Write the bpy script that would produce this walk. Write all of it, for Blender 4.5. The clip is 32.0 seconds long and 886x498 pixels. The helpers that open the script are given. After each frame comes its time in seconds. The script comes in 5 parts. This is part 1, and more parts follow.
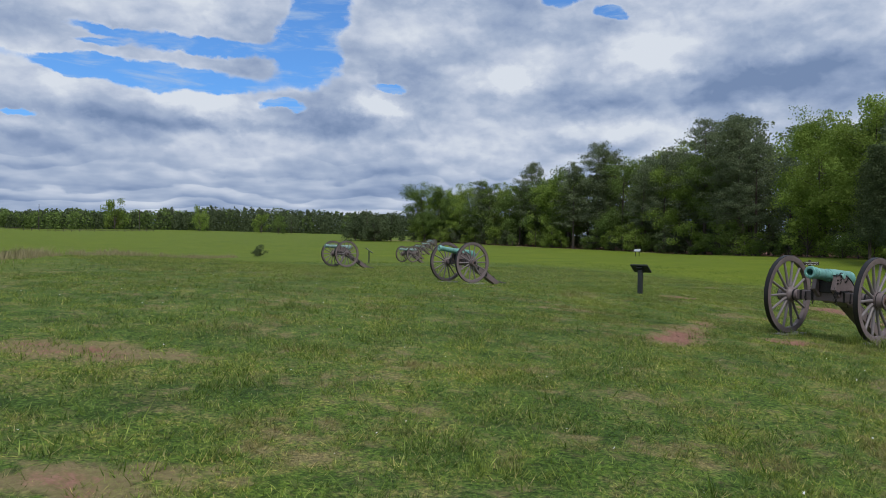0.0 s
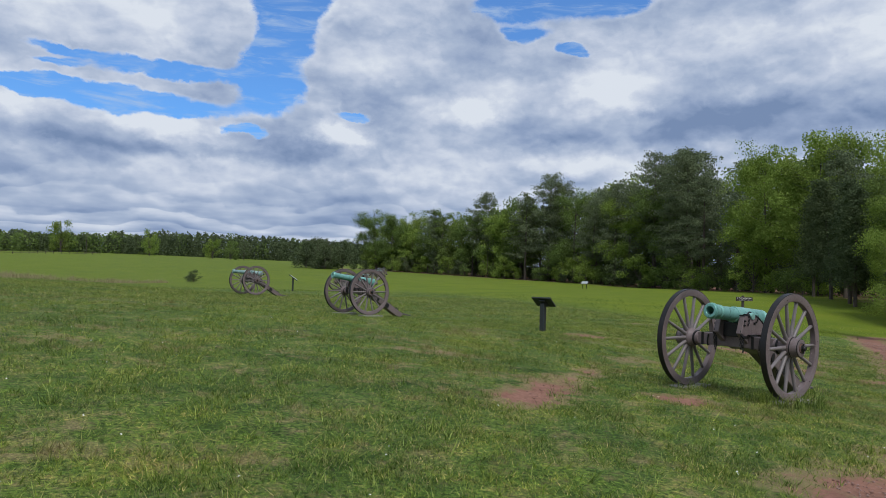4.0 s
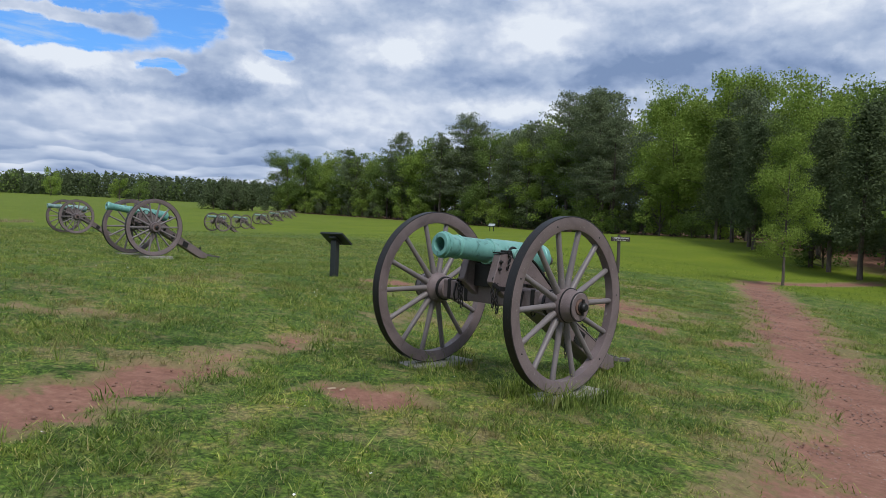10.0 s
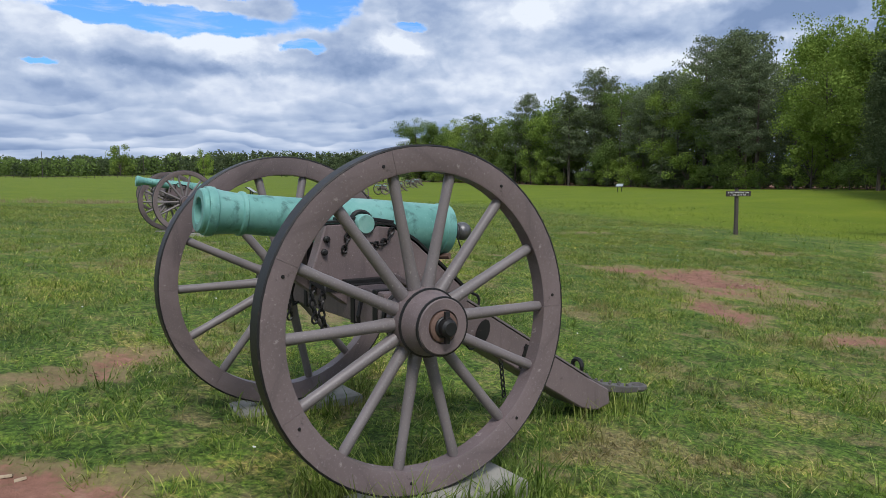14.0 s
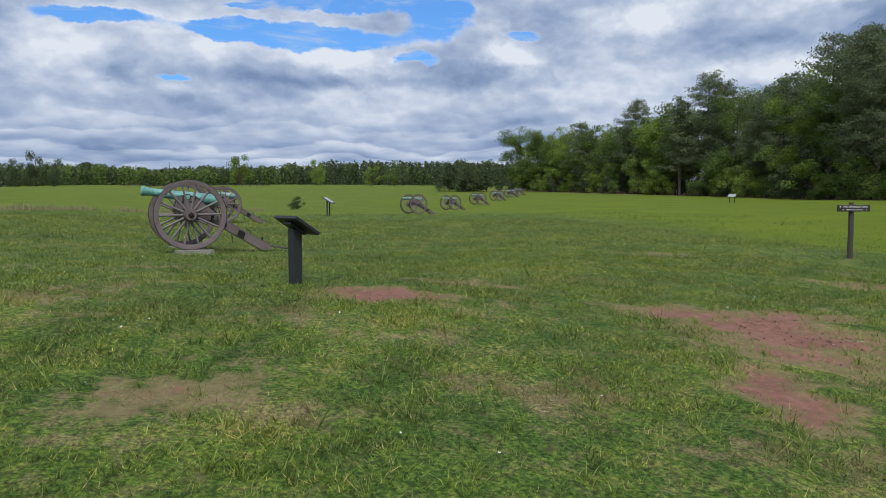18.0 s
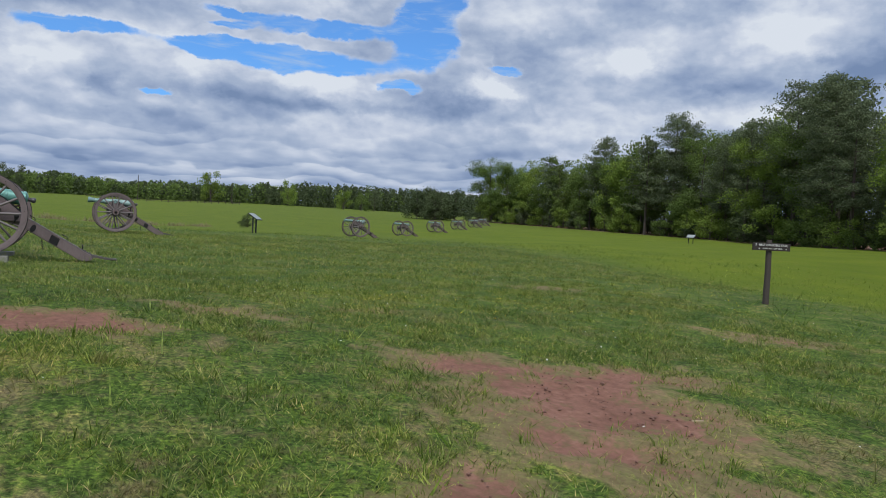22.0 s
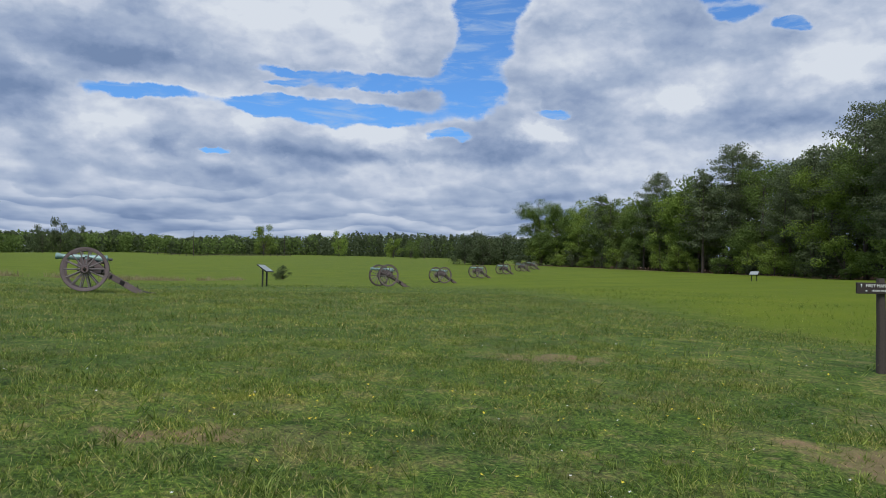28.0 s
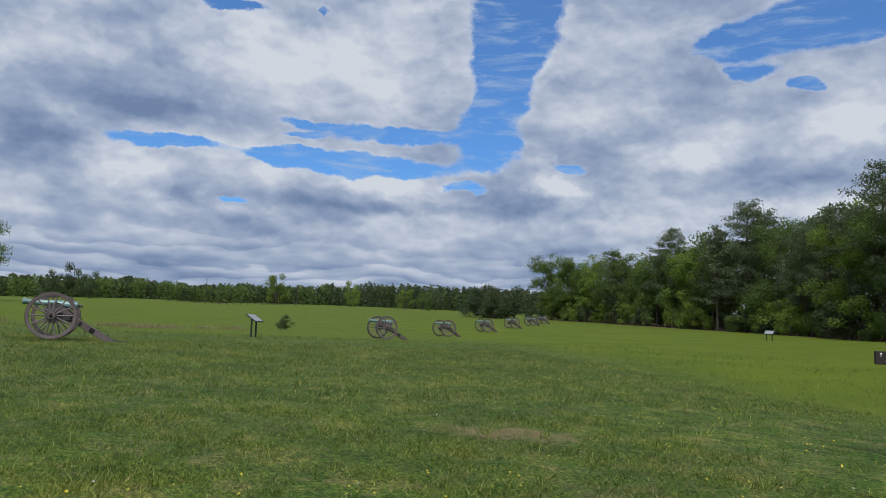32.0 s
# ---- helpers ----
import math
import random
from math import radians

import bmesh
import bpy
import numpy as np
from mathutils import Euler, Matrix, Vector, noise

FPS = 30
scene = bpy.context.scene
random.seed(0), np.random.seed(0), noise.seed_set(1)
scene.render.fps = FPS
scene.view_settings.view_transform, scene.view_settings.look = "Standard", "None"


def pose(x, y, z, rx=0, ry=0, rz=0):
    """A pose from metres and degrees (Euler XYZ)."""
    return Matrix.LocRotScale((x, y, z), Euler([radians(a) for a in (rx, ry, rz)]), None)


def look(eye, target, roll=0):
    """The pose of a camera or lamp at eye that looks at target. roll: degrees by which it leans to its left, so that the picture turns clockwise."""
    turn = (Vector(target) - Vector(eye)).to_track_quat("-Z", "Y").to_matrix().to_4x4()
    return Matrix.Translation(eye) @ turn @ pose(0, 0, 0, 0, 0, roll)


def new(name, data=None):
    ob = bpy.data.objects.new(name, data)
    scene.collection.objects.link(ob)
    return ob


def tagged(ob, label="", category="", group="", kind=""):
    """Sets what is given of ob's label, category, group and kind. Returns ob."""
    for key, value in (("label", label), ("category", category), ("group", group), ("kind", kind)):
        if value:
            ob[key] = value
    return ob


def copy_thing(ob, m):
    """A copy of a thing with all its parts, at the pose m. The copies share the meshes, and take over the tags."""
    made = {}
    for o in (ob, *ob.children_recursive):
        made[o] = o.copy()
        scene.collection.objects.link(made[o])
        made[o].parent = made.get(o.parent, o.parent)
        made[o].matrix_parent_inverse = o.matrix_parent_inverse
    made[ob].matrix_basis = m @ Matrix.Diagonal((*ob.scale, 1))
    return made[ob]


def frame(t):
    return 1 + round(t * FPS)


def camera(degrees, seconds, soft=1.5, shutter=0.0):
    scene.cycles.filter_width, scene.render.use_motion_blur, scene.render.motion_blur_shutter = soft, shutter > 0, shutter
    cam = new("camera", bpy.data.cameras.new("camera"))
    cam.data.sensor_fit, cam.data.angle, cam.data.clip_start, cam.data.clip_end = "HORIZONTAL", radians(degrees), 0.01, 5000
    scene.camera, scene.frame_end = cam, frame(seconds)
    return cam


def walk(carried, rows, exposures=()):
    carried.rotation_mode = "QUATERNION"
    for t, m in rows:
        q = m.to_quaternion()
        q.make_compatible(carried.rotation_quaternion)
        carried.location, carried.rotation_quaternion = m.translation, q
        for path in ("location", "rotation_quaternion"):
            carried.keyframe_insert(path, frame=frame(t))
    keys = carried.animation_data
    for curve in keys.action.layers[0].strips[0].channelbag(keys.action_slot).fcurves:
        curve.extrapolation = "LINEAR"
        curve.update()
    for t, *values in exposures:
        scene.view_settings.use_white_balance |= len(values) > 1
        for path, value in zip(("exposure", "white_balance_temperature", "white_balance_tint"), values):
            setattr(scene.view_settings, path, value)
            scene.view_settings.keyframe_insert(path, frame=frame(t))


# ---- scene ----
cam = camera(61.5, 32.0, soft=0.6)
PATH = [
    (0, (7.559, -12.722, 1.497), (5.865, -11.66, 1.504), 0.8),
    (1, (7.162, -11.834, 1.496), (5.474, -10.765, 1.578), 1.0),
    (2, (6.873, -11.128, 1.487), (5.175, -10.076, 1.588), 1.2),
    (3, (6.574, -10.349, 1.501), (4.883, -9.284, 1.587), 1.1),
    (3.5, (6.436, -9.926, 1.513), (4.778, -8.812, 1.605), 1.6),
    (4, (6.323, -9.473, 1.505), (4.688, -8.325, 1.594), 1.8),
    (4.5, (6.196, -9.092, 1.511), (4.589, -7.904, 1.591), 2.0),
    (6.5, (5.667, -7.386, 1.472), (4.051, -6.21, 1.546), 1.4),
    (7, (5.501, -7.003, 1.455), (3.887, -5.824, 1.515), 0.9),
    (7.5, (5.429, -6.579, 1.462), (3.823, -5.389, 1.503), 0.9),
    (8, (5.273, -6.195, 1.448), (3.696, -4.965, 1.48), 1.2),
    (8.5, (5.156, -5.816, 1.442), (3.598, -4.563, 1.462), 1.5),
    (9, (5.008, -5.394, 1.412), (3.464, -4.123, 1.415), 1.9),
    (9.5, (4.84, -4.974, 1.393), (3.312, -3.684, 1.379), 2.1),
    (10, (4.714, -4.547, 1.363), (3.201, -3.241, 1.308), 2.1),
    (10.5, (4.511, -4.102, 1.356), (3.015, -2.776, 1.292), 1.7),
    (11, (4.381, -3.667, 1.329), (2.877, -2.352, 1.244), 1.3),
    (11.5, (4.178, -3.261, 1.299), (2.67, -1.951, 1.19), 1.2),
    (12, (4.085, -2.884, 1.288), (2.571, -1.584, 1.156), 1.3),
    (12.5, (3.942, -2.496, 1.285), (2.412, -1.217, 1.13), 1.5),
    (13, (3.788, -2.078, 1.306), (2.198, -0.877, 1.143), 0.1),
    (13.5, (3.646, -1.662, 1.307), (1.976, -0.572, 1.146), -0.2),
    (15.5, (2.897, -0.284, 1.319), (1.048, 0.466, 1.189), -1.2),
    (16, (2.74, 0.07, 1.334), (0.851, 0.714, 1.198), -1.1),
    (16.5, (2.575, 0.335, 1.36), (0.691, 0.995, 1.232), -0.4),
    (17, (2.336, 0.688, 1.356), (0.463, 1.376, 1.229), -0.0),
    (17.5, (2.081, 1.009, 1.354), (0.221, 1.732, 1.221), 0.2),
    (18, (1.89, 1.34, 1.38), (0.037, 2.081, 1.254), -0.1),
    (18.5, (1.716, 1.67, 1.389), (-0.141, 2.407, 1.281), 0.0),
    (19, (1.546, 1.985, 1.391), (-0.327, 2.679, 1.304), 0.5),
    (19.5, (1.432, 2.34, 1.379), (-0.464, 2.974, 1.311), 0.5),
    (20, (1.302, 2.688, 1.366), (-0.607, 3.28, 1.301), 0.6),
    (20.5, (1.052, 3.124, 1.326), (-0.843, 3.761, 1.275), 0.8),
    (21, (0.903, 3.56, 1.291), (-0.982, 4.228, 1.236), 1.6),
    (21.5, (0.693, 3.986, 1.239), (-1.151, 4.758, 1.197), 2.7),
    (22, (0.531, 4.351, 1.204), (-1.3, 5.156, 1.157), 2.9),
    (22.5, (0.254, 4.595, 1.191), (-1.57, 5.414, 1.144), 3.2),
    (23, (-0.004, 4.813, 1.177), (-1.88, 5.503, 1.125), 3.2),
    (23.5, (-0.276, 5.044, 1.172), (-2.167, 5.693, 1.114), 2.9),
    (24, (-0.571, 5.258, 1.183), (-2.459, 5.914, 1.109), 1.2),
    (24.5, (-0.84, 5.518, 1.184), (-2.723, 6.187, 1.109), 0.8),
    (25, (-1.101, 5.698, 1.187), (-2.983, 6.374, 1.133), 0.6),
    (25.5, (-1.395, 5.938, 1.208), (-3.285, 6.59, 1.179), -0.1),
    (26, (-1.673, 6.233, 1.197), (-3.576, 6.849, 1.197), 0.1),
    (26.5, (-2.018, 6.471, 1.236), (-3.924, 7.077, 1.294), 0.2),
    (28.5, (-3.042, 7.425, 1.302), (-4.915, 8.12, 1.383), 1.1),
    (29, (-3.292, 7.624, 1.262), (-5.153, 8.349, 1.369), 1.1),
    (29.5, (-3.374, 7.799, 1.312), (-5.235, 8.521, 1.441), 1.3),
    (30, (-3.513, 7.985, 1.324), (-5.382, 8.685, 1.465), 1.5),
    (30.5, (-3.678, 8.102, 1.36), (-5.551, 8.786, 1.519), 2.0),
    (31, (-3.799, 8.229, 1.359), (-5.673, 8.905, 1.533), 1.9),
    (31.5, (-3.864, 8.344, 1.387), (-5.743, 9.0, 1.583), 2.0),
    (32, (-3.861, 8.44, 1.384), (-5.75, 9.063, 1.593), 2.1),
]
walk(cam, [(t, look(eye, target, roll)) for t, eye, target, roll in PATH],
     [(t, stops, 6150, 10) for t, stops in ((0, 0.0), (4, 0.05), (7, 0.15), (9, 0.18), (11, 0.22), (13, 0.32), (16, 0.23), (17.5, 0.15), (19, 0.06), (23, 0.03), (26, 0.06), (29, -0.06), (32, -0.14))])
# ---- light ----
SUN_EL, SUN_AZ = 51.0, -18.0          # degrees; azimuth from +x towards +y
world = bpy.data.worlds.new("sky_world")
scene.world = world
world.use_nodes = True
sun_data = bpy.data.lights.new("sun", "SUN")
sun_data.energy, sun_data.angle, sun_data.color = 2.4, radians(14), (1.0, 0.96, 0.9)
sun = new("sun", sun_data)
sun.matrix_world = look((0, 0, 0), (-math.cos(radians(SUN_EL)) * math.cos(radians(SUN_AZ)), -math.cos(radians(SUN_EL)) * math.sin(radians(SUN_AZ)), -math.sin(radians(SUN_EL))))


class Nodes:
    """Short-hand to write node trees."""

    def __init__(self, tree):
        self.tree = tree

    def add(self, kind, values=(), **props):
        node = self.tree.nodes.new(kind)
        for k, v in props.items():
            setattr(node, k, v)
        for k, v in dict(values).items():
            self.put(node.inputs[k], v)
        return node

    def put(self, socket, v):
        if isinstance(v, bpy.types.NodeSocket):
            self.tree.links.new(v, socket)
        elif isinstance(v, bpy.types.Node):
            self.tree.links.new(v.outputs[0], socket)
        else:
            socket.default_value = v

    def math(self, op, a, b=0.0, clamp=False):
        return self.add("ShaderNodeMath", {0: a, 1: b}, operation=op, use_clamp=clamp).outputs[0]

    def ramp(self, fac, stops, interp="LINEAR"):
        node = self.add("ShaderNodeValToRGB", {0: fac})
        node.color_ramp.interpolation = interp
        while len(node.color_ramp.elements) < len(stops):
            node.color_ramp.elements.new(0.5)
        for el, (p, c) in zip(node.color_ramp.elements, stops):
            el.position, el.color = p, (c if len(c) == 4 else (*c, 1))
        return node.outputs[0]

    def step(self, v, lo, hi):
        node = self.add("ShaderNodeMapRange", {0: v, 1: lo, 2: hi, 3: 0.0, 4: 1.0}, interpolation_type="SMOOTHSTEP")
        return node.outputs[0]

    def noise(self, vec, scale, detail=4.0, rough=0.55, warp=0.0):
        return self.add("ShaderNodeTexNoise", {"Vector": vec, "Scale": scale, "Detail": detail, "Roughness": rough, "Distortion": warp}).outputs[0]

    def mix(self, fac, a, b, blend="MIX"):
        node = self.add("ShaderNodeMix", {0: fac}, data_type="RGBA", blend_type=blend)
        self.put(node.inputs[6], a if not isinstance(a, tuple) else (*a[:3], 1))
        self.put(node.inputs[7], b if not isinstance(b, tuple) else (*b[:3], 1))
        return node.outputs[2]


# the cloud field, in degrees: azimuth from -x towards +y, elevation, half widths, strength
GAPS_LOW = [(-3.1, 12.7, 2.9, 0.4, 0.9), (6.9, 12.4, 3, 0.5, 0.9), (13.9, 11.9, 4.2, 0.6, 0.9), (19.7, 10.6, 1.2, 0.3, 0.8), (27.9, 12.3, 1.2, 0.3, 0.7), (2.1, 9, 0.9, 0.2, 0.6), (9.2, 12.6, 3.6, 0.5, 0.75)]
GAPS_HIGH = [(14.2, 14.5, 4.4, 0.6, 0.9), (21.4, 13.6, 2.4, 1.4, 0.95), (22.5, 19.8, 2.3, 4, 1), (23.9, 23.8, 3.3, 2.7, 1), (21.2, 15.8, 1.4, 1.2, 0.8), (39.4, 20.6, 2.3, 1.1, 0.9), (44.4, 21.5, 4.2, 1.7, 1), (48.8, 21.9, 2, 1.6, 0.9), (44.7, 17.5, 1.2, 0.5, 0.8), (41, 18.7, 2.1, 0.6, 0.6), (1.2, 22.8, 2.5, 0.5, 0.8), (7.4, 15, 2.4, 0.4, 0.75), (8.2, 23.1, 0.7, 0.5, 0.6), (7, 14.1, 2, 0.3, 0.6)]
BRIGHT = [(5.2, 19.2, 3.9, 2, 0.28), (13.9, 19.9, 4.9, 3.2, 0.12), (-6.2, 10.6, 3.4, 1.2, 0.22), (4.9, 10.9, 1.8, 0.7, 0.32), (14.4, 10.8, 2.7, 0.6, 0.32), (27.1, 11, 1.8, 0.8, 0.3), (37.1, 13.2, 1.7, 0.9, 0.3), (31.6, 21.6, 4.2, 2.3, 0.16), (47.6, 14.9, 3.1, 1.5, 0.42), (26.5, 10.5, 2.1, 0.9, 0.25), (45.6, 9.2, 4.6, 0.6, 0.3), (35, 13, 2.4, 0.8, 0.2), (63.1, 17.4, 6.6, 1.8, 0.1)]
GREY = [(-11.2, 11.5, 3.8, 1.9, -0.35), (-2.7, 14.8, 6.4, 0.7, -0.25), (-8.5, 16.5, 4.8, 2.2, -0.12), (-1.5, 9.3, 1.2, 0.8, -0.3), (9.6, 9.7, 2.2, 0.9, -0.26), (14.5, 9, 5.3, 0.4, -0.25), (23.2, 9.4, 2.7, 1.1, -0.3), (57.7, 12.3, 8.5, 1.4, -0.42), (43.4, 11.1, 5.5, 0.8, -0.25), (28.9, 14.4, 5.2, 1.1, -0.15)]
SKY_STRENGTH = 0.92


def build_sky():
    tree = world.node_tree
    tree.nodes.clear()
    n = Nodes(tree)
    sky = n.add("ShaderNodeTexSky", sky_type="NISHITA", sun_disc=False, sun_elevation=radians(SUN_EL), sun_rotation=radians(90 - SUN_AZ))
    coord = n.add("ShaderNodeTexCoord").outputs["Generated"]
    x, y, z = n.add("ShaderNodeSeparateXYZ", {0: coord}).outputs
    az = n.math("MULTIPLY", n.math("ARCTAN2", y, n.math("MULTIPLY", x, -1.0)), 57.29578)
    el = n.math("MAXIMUM", n.math("MULTIPLY", n.math("ARCSINE", z), 57.29578), 0.0)

    def flat(du, dv, seed):
        return n.add("ShaderNodeCombineXYZ", {0: n.math("MULTIPLY", az, du), 1: n.math("MULTIPLY", el, dv), 2: seed}).outputs[0]

    def billow(vec, scale):
        d = n.add("ShaderNodeTexVoronoi", {"Vector": vec, "Scale": scale, "Detail": 2.5, "Roughness": 0.45, "Smoothness": 0.8}, feature="SMOOTH_F1", normalize=True).outputs["Distance"]
        return n.math("SUBTRACT", 0.42, d)

    plane = flat(0.1, 0.13, 0.0)
    wob = n.add("ShaderNodeTexNoise", {"Vector": plane, "Scale": 2.6, "Detail": 6.0, "Roughness": 0.62}).outputs["Color"]
    wob = n.add("ShaderNodeVectorMath", {0: wob, 1: (0.5, 0.5, 0.5)}, operation="SUBTRACT").outputs[0]
    warped = n.add("ShaderNodeVectorMath", {0: wob, 1: (0.5, 0.4, 0.0), 2: plane}, operation="MULTIPLY_ADD").outputs[0]
    shift = n.add("ShaderNodeVectorMath", {0: warped, 1: (0.02, 0.07, 0.0)}, operation="ADD").outputs[0]
    puff, above = billow(warped, 3.0), billow(shift, 3.0)
    fine, fine_above = billow(warped, 8.0), billow(shift, 8.0)
    bent = n.add("ShaderNodeVectorMath", {0: wob, 1: (4.2, 2.0, 0.0), 2: n.add("ShaderNodeCombineXYZ", {0: az, 1: el, 2: 0.0}).outputs[0]}, operation="MULTIPLY_ADD").outputs[0]

    def spots(table, grow=1.0):
        total = 0.0
        for a, e, wa, we, s in table:
            q = n.add("ShaderNodeMapping", {"Vector": bent, "Location": (a, e, 0.0), "Scale": (wa * grow, we * grow, 1.0)}, vector_type="TEXTURE").outputs[0]
            r2 = n.add("ShaderNodeVectorMath", {0: q, 1: q}, operation="DOT_PRODUCT").outputs["Value"]
            total = n.add("ShaderNodeMath", {0: n.math("POWER", 0.36788, r2), 1: s, 2: total}, operation="MULTIPLY_ADD").outputs[0]
        return total

    holes = n.math("ADD", spots(GAPS_LOW, 1.25), spots(GAPS_HIGH))
    broad = n.noise(flat(0.1, 0.2, 3.7), 1.1, 3.0, 0.5)
    dens = n.math("ADD", 0.36, n.math("MULTIPLY", n.math("SUBTRACT", broad, 0.5), 0.25))
    dens = n.math("ADD", dens, n.math("ADD", n.math("MULTIPLY", puff, 0.30), n.math("MULTIPLY", fine, 0.22)))
    dens = n.math("SUBTRACT", dens, holes)
    cover = n.step(dens, -0.04, 0.20)
    # heaped clouds higher up: sunlit billows, grey hollows
    relief = n.math("ADD", n.math("MULTIPLY", n.math("SUBTRACT", puff, above), 0.95), n.math("MULTIPLY", n.math("SUBTRACT", fine, fine_above), 0.28))
    upper = n.math("ADD", 0.60, n.math("MULTIPLY", n.math("SUBTRACT", n.noise(flat(0.1, 0.2, 8.1), 1.3, 5.0, 0.55), 0.5), 1.5))
    # rows of clouds towards the horizon, each with a flat grey base and a white top
    drift = n.noise(n.add("ShaderNodeCombineXYZ", {0: n.math("MULTIPLY", az, 0.10), 1: n.math("MULTIPLY", n.math("LOGARITHM", n.math("ADD", el, 0.6), 2.71828), 1.5), 2: 1.3}).outputs[0], 1.0, 3.0, 0.5)
    v = n.math("MULTIPLY", n.math("LOGARITHM", n.math("ADD", el, 0.6), 2.71828), 4.4)
    v = n.math("ADD", v, n.math("MULTIPLY", drift, 4.5))
    v = n.math("SUBTRACT", v, n.math("ADD", n.math("MULTIPLY", puff, 0.5), n.math("MULTIPLY", fine, 0.18)))
    t = n.math("FRACT", v)
    row = n.math("MULTIPLY", n.step(t, 0.0, 0.75), n.math("SUBTRACT", 1.0, n.step(t, 0.86, 1.0)))
    patchy = n.noise(flat(0.1, 0.4, 2.2), 2.0, 3.0, 0.5)
    row = n.math("ADD", n.math("MULTIPLY", row, 0.24), n.math("SUBTRACT", n.math("MULTIPLY", patchy, 1.3), 0.30))
    heap = billow(n.add("ShaderNodeVectorMath", {0: wob, 1: (0.25, 0.22, 0.0), 2: flat(0.1, 0.19, 6.3)}, operation="MULTIPLY_ADD").outputs[0], 2.4)
    heap_over = billow(n.add("ShaderNodeVectorMath", {0: wob, 1: (0.25, 0.22, 0.0), 2: n.add("ShaderNodeVectorMath", {0: flat(0.1, 0.19, 6.3), 1: (0.02, 0.12, 0.0)}, operation="ADD").outputs[0]}, operation="MULTIPLY_ADD").outputs[0], 2.4)
    middle = n.math("MULTIPLY", n.step(el, 3.0, 6.5), n.math("SUBTRACT", 1.0, n.step(el, 11.0, 17.0)))
    high = n.step(el, 3.5, 8.5)
    lit = n.math("ADD", n.math("MULTIPLY", upper, high), n.math("MULTIPLY", row, n.math("SUBTRACT", 1.0, high)))
    lit = n.math("ADD", lit, n.math("MULTIPLY", n.math("ADD", spots(BRIGHT, 1.15), spots(GREY, 1.15)), 1.35))
    lit = n.math("ADD", lit, n.math("MULTIPLY", relief, n.math("ADD", 0.25, n.math("MULTIPLY", high, 0.65))))
    lit = n.math("ADD", lit, n.math("MULTIPLY", n.math("SUBTRACT", 1.0, n.step(dens, 0.05, 0.30)), 0.14))
    lit = n.math("ADD", lit, n.math("MULTIPLY", middle, n.math("MULTIPLY", n.math("SUBTRACT", heap, heap_over), 1.1)))
    cloud = n.ramp(lit, [(0.10, (0.20, 0.275, 0.43)), (0.32, (0.30, 0.375, 0.53)), (0.52, (0.42, 0.49, 0.62)), (0.70, (0.57, 0.62, 0.72)), (0.92, (0.76, 0.79, 0.83))])
    skycol = n.mix(1.0, sky.outputs[0], (0.050, 0.100, 0.158), "MULTIPLY")
    veil = n.noise(flat(0.1, 0.5, 5.0), 2.2, 5.0, 0.62, 0.5)
    skycol = n.mix(n.math("ADD", n.math("MULTIPLY", n.step(veil, 0.46, 0.72), 0.55), 0.10), skycol, (0.46, 0.58, 0.74))
    back = n.add("ShaderNodeBackground", {"Color": n.mix(cover, skycol, cloud), "Strength": SKY_STRENGTH})
    tree.links.new(back.outputs[0], n.add("ShaderNodeOutputWorld").inputs[0])


build_sky()


# ---- materials ----
def material(name, build, bump=None):
    mat = bpy.data.materials.new(name)
    mat.use_nodes = True
    mat.node_tree.nodes.clear()
    n = Nodes(mat.node_tree)
    out = n.add("ShaderNodeOutputMaterial")
    shader = build(n)
    mat.node_tree.links.new(shader.outputs[0], out.inputs[0])
    return mat


def place(n):
    return n.add("ShaderNodeNewGeometry").outputs["Position"]


def local(n):
    return n.add("ShaderNodeTexCoord").outputs["Object"]


def surface(n, color, rough=0.6, metal=0.0, height=None, bump=0.3, distance=0.01, spec=0.5):
    v = {"Base Color": color, "Roughness": rough, "Metallic": metal, "Specular IOR Level": spec}
    if height is not None:
        v["Normal"] = n.add("ShaderNodeBump", {"Height": height, "Strength": bump, "Distance": distance})
    return n.add("ShaderNodeBsdfPrincipled", v)


def worn_paint(base, edge, rough=0.55):
    def build(n):
        p = local(n)
        a, b, c = n.noise(p, 3.0, 5), n.noise(p, 26.0, 6, 0.65), n.noise(p, 130.0, 3)
        col = n.mix(n.step(a, 0.35, 0.7), base, tuple(v * 0.72 for v in base))
        wet = n.noise(n.add("ShaderNodeMapping", {"Vector": p, "Scale": (5.0, 5.0, 0.7)}).outputs[0], 3.2, 5, 0.6, 0.3)
        col = n.mix(n.math("MULTIPLY", n.step(wet, 0.52, 0.72), 0.55), col, tuple(v * 0.5 for v in base))
        col = n.mix(n.math("MULTIPLY", n.step(c, 0.56, 0.72), 0.4), col, edge)
        col = n.mix(n.step(b, 0.64, 0.70), col, edge)
        col = n.mix(n.math("MULTIPLY", n.step(b, 0.38, 0.28), 0.8), col, tuple(v * 0.45 for v in base))
        return surface(n, col, n.math("ADD", n.math("MULTIPLY", a, 0.25), rough - 0.12), 0, n.math("ADD", b, n.math("MULTIPLY", c, 0.4)), 0.35, 0.004)
    return build


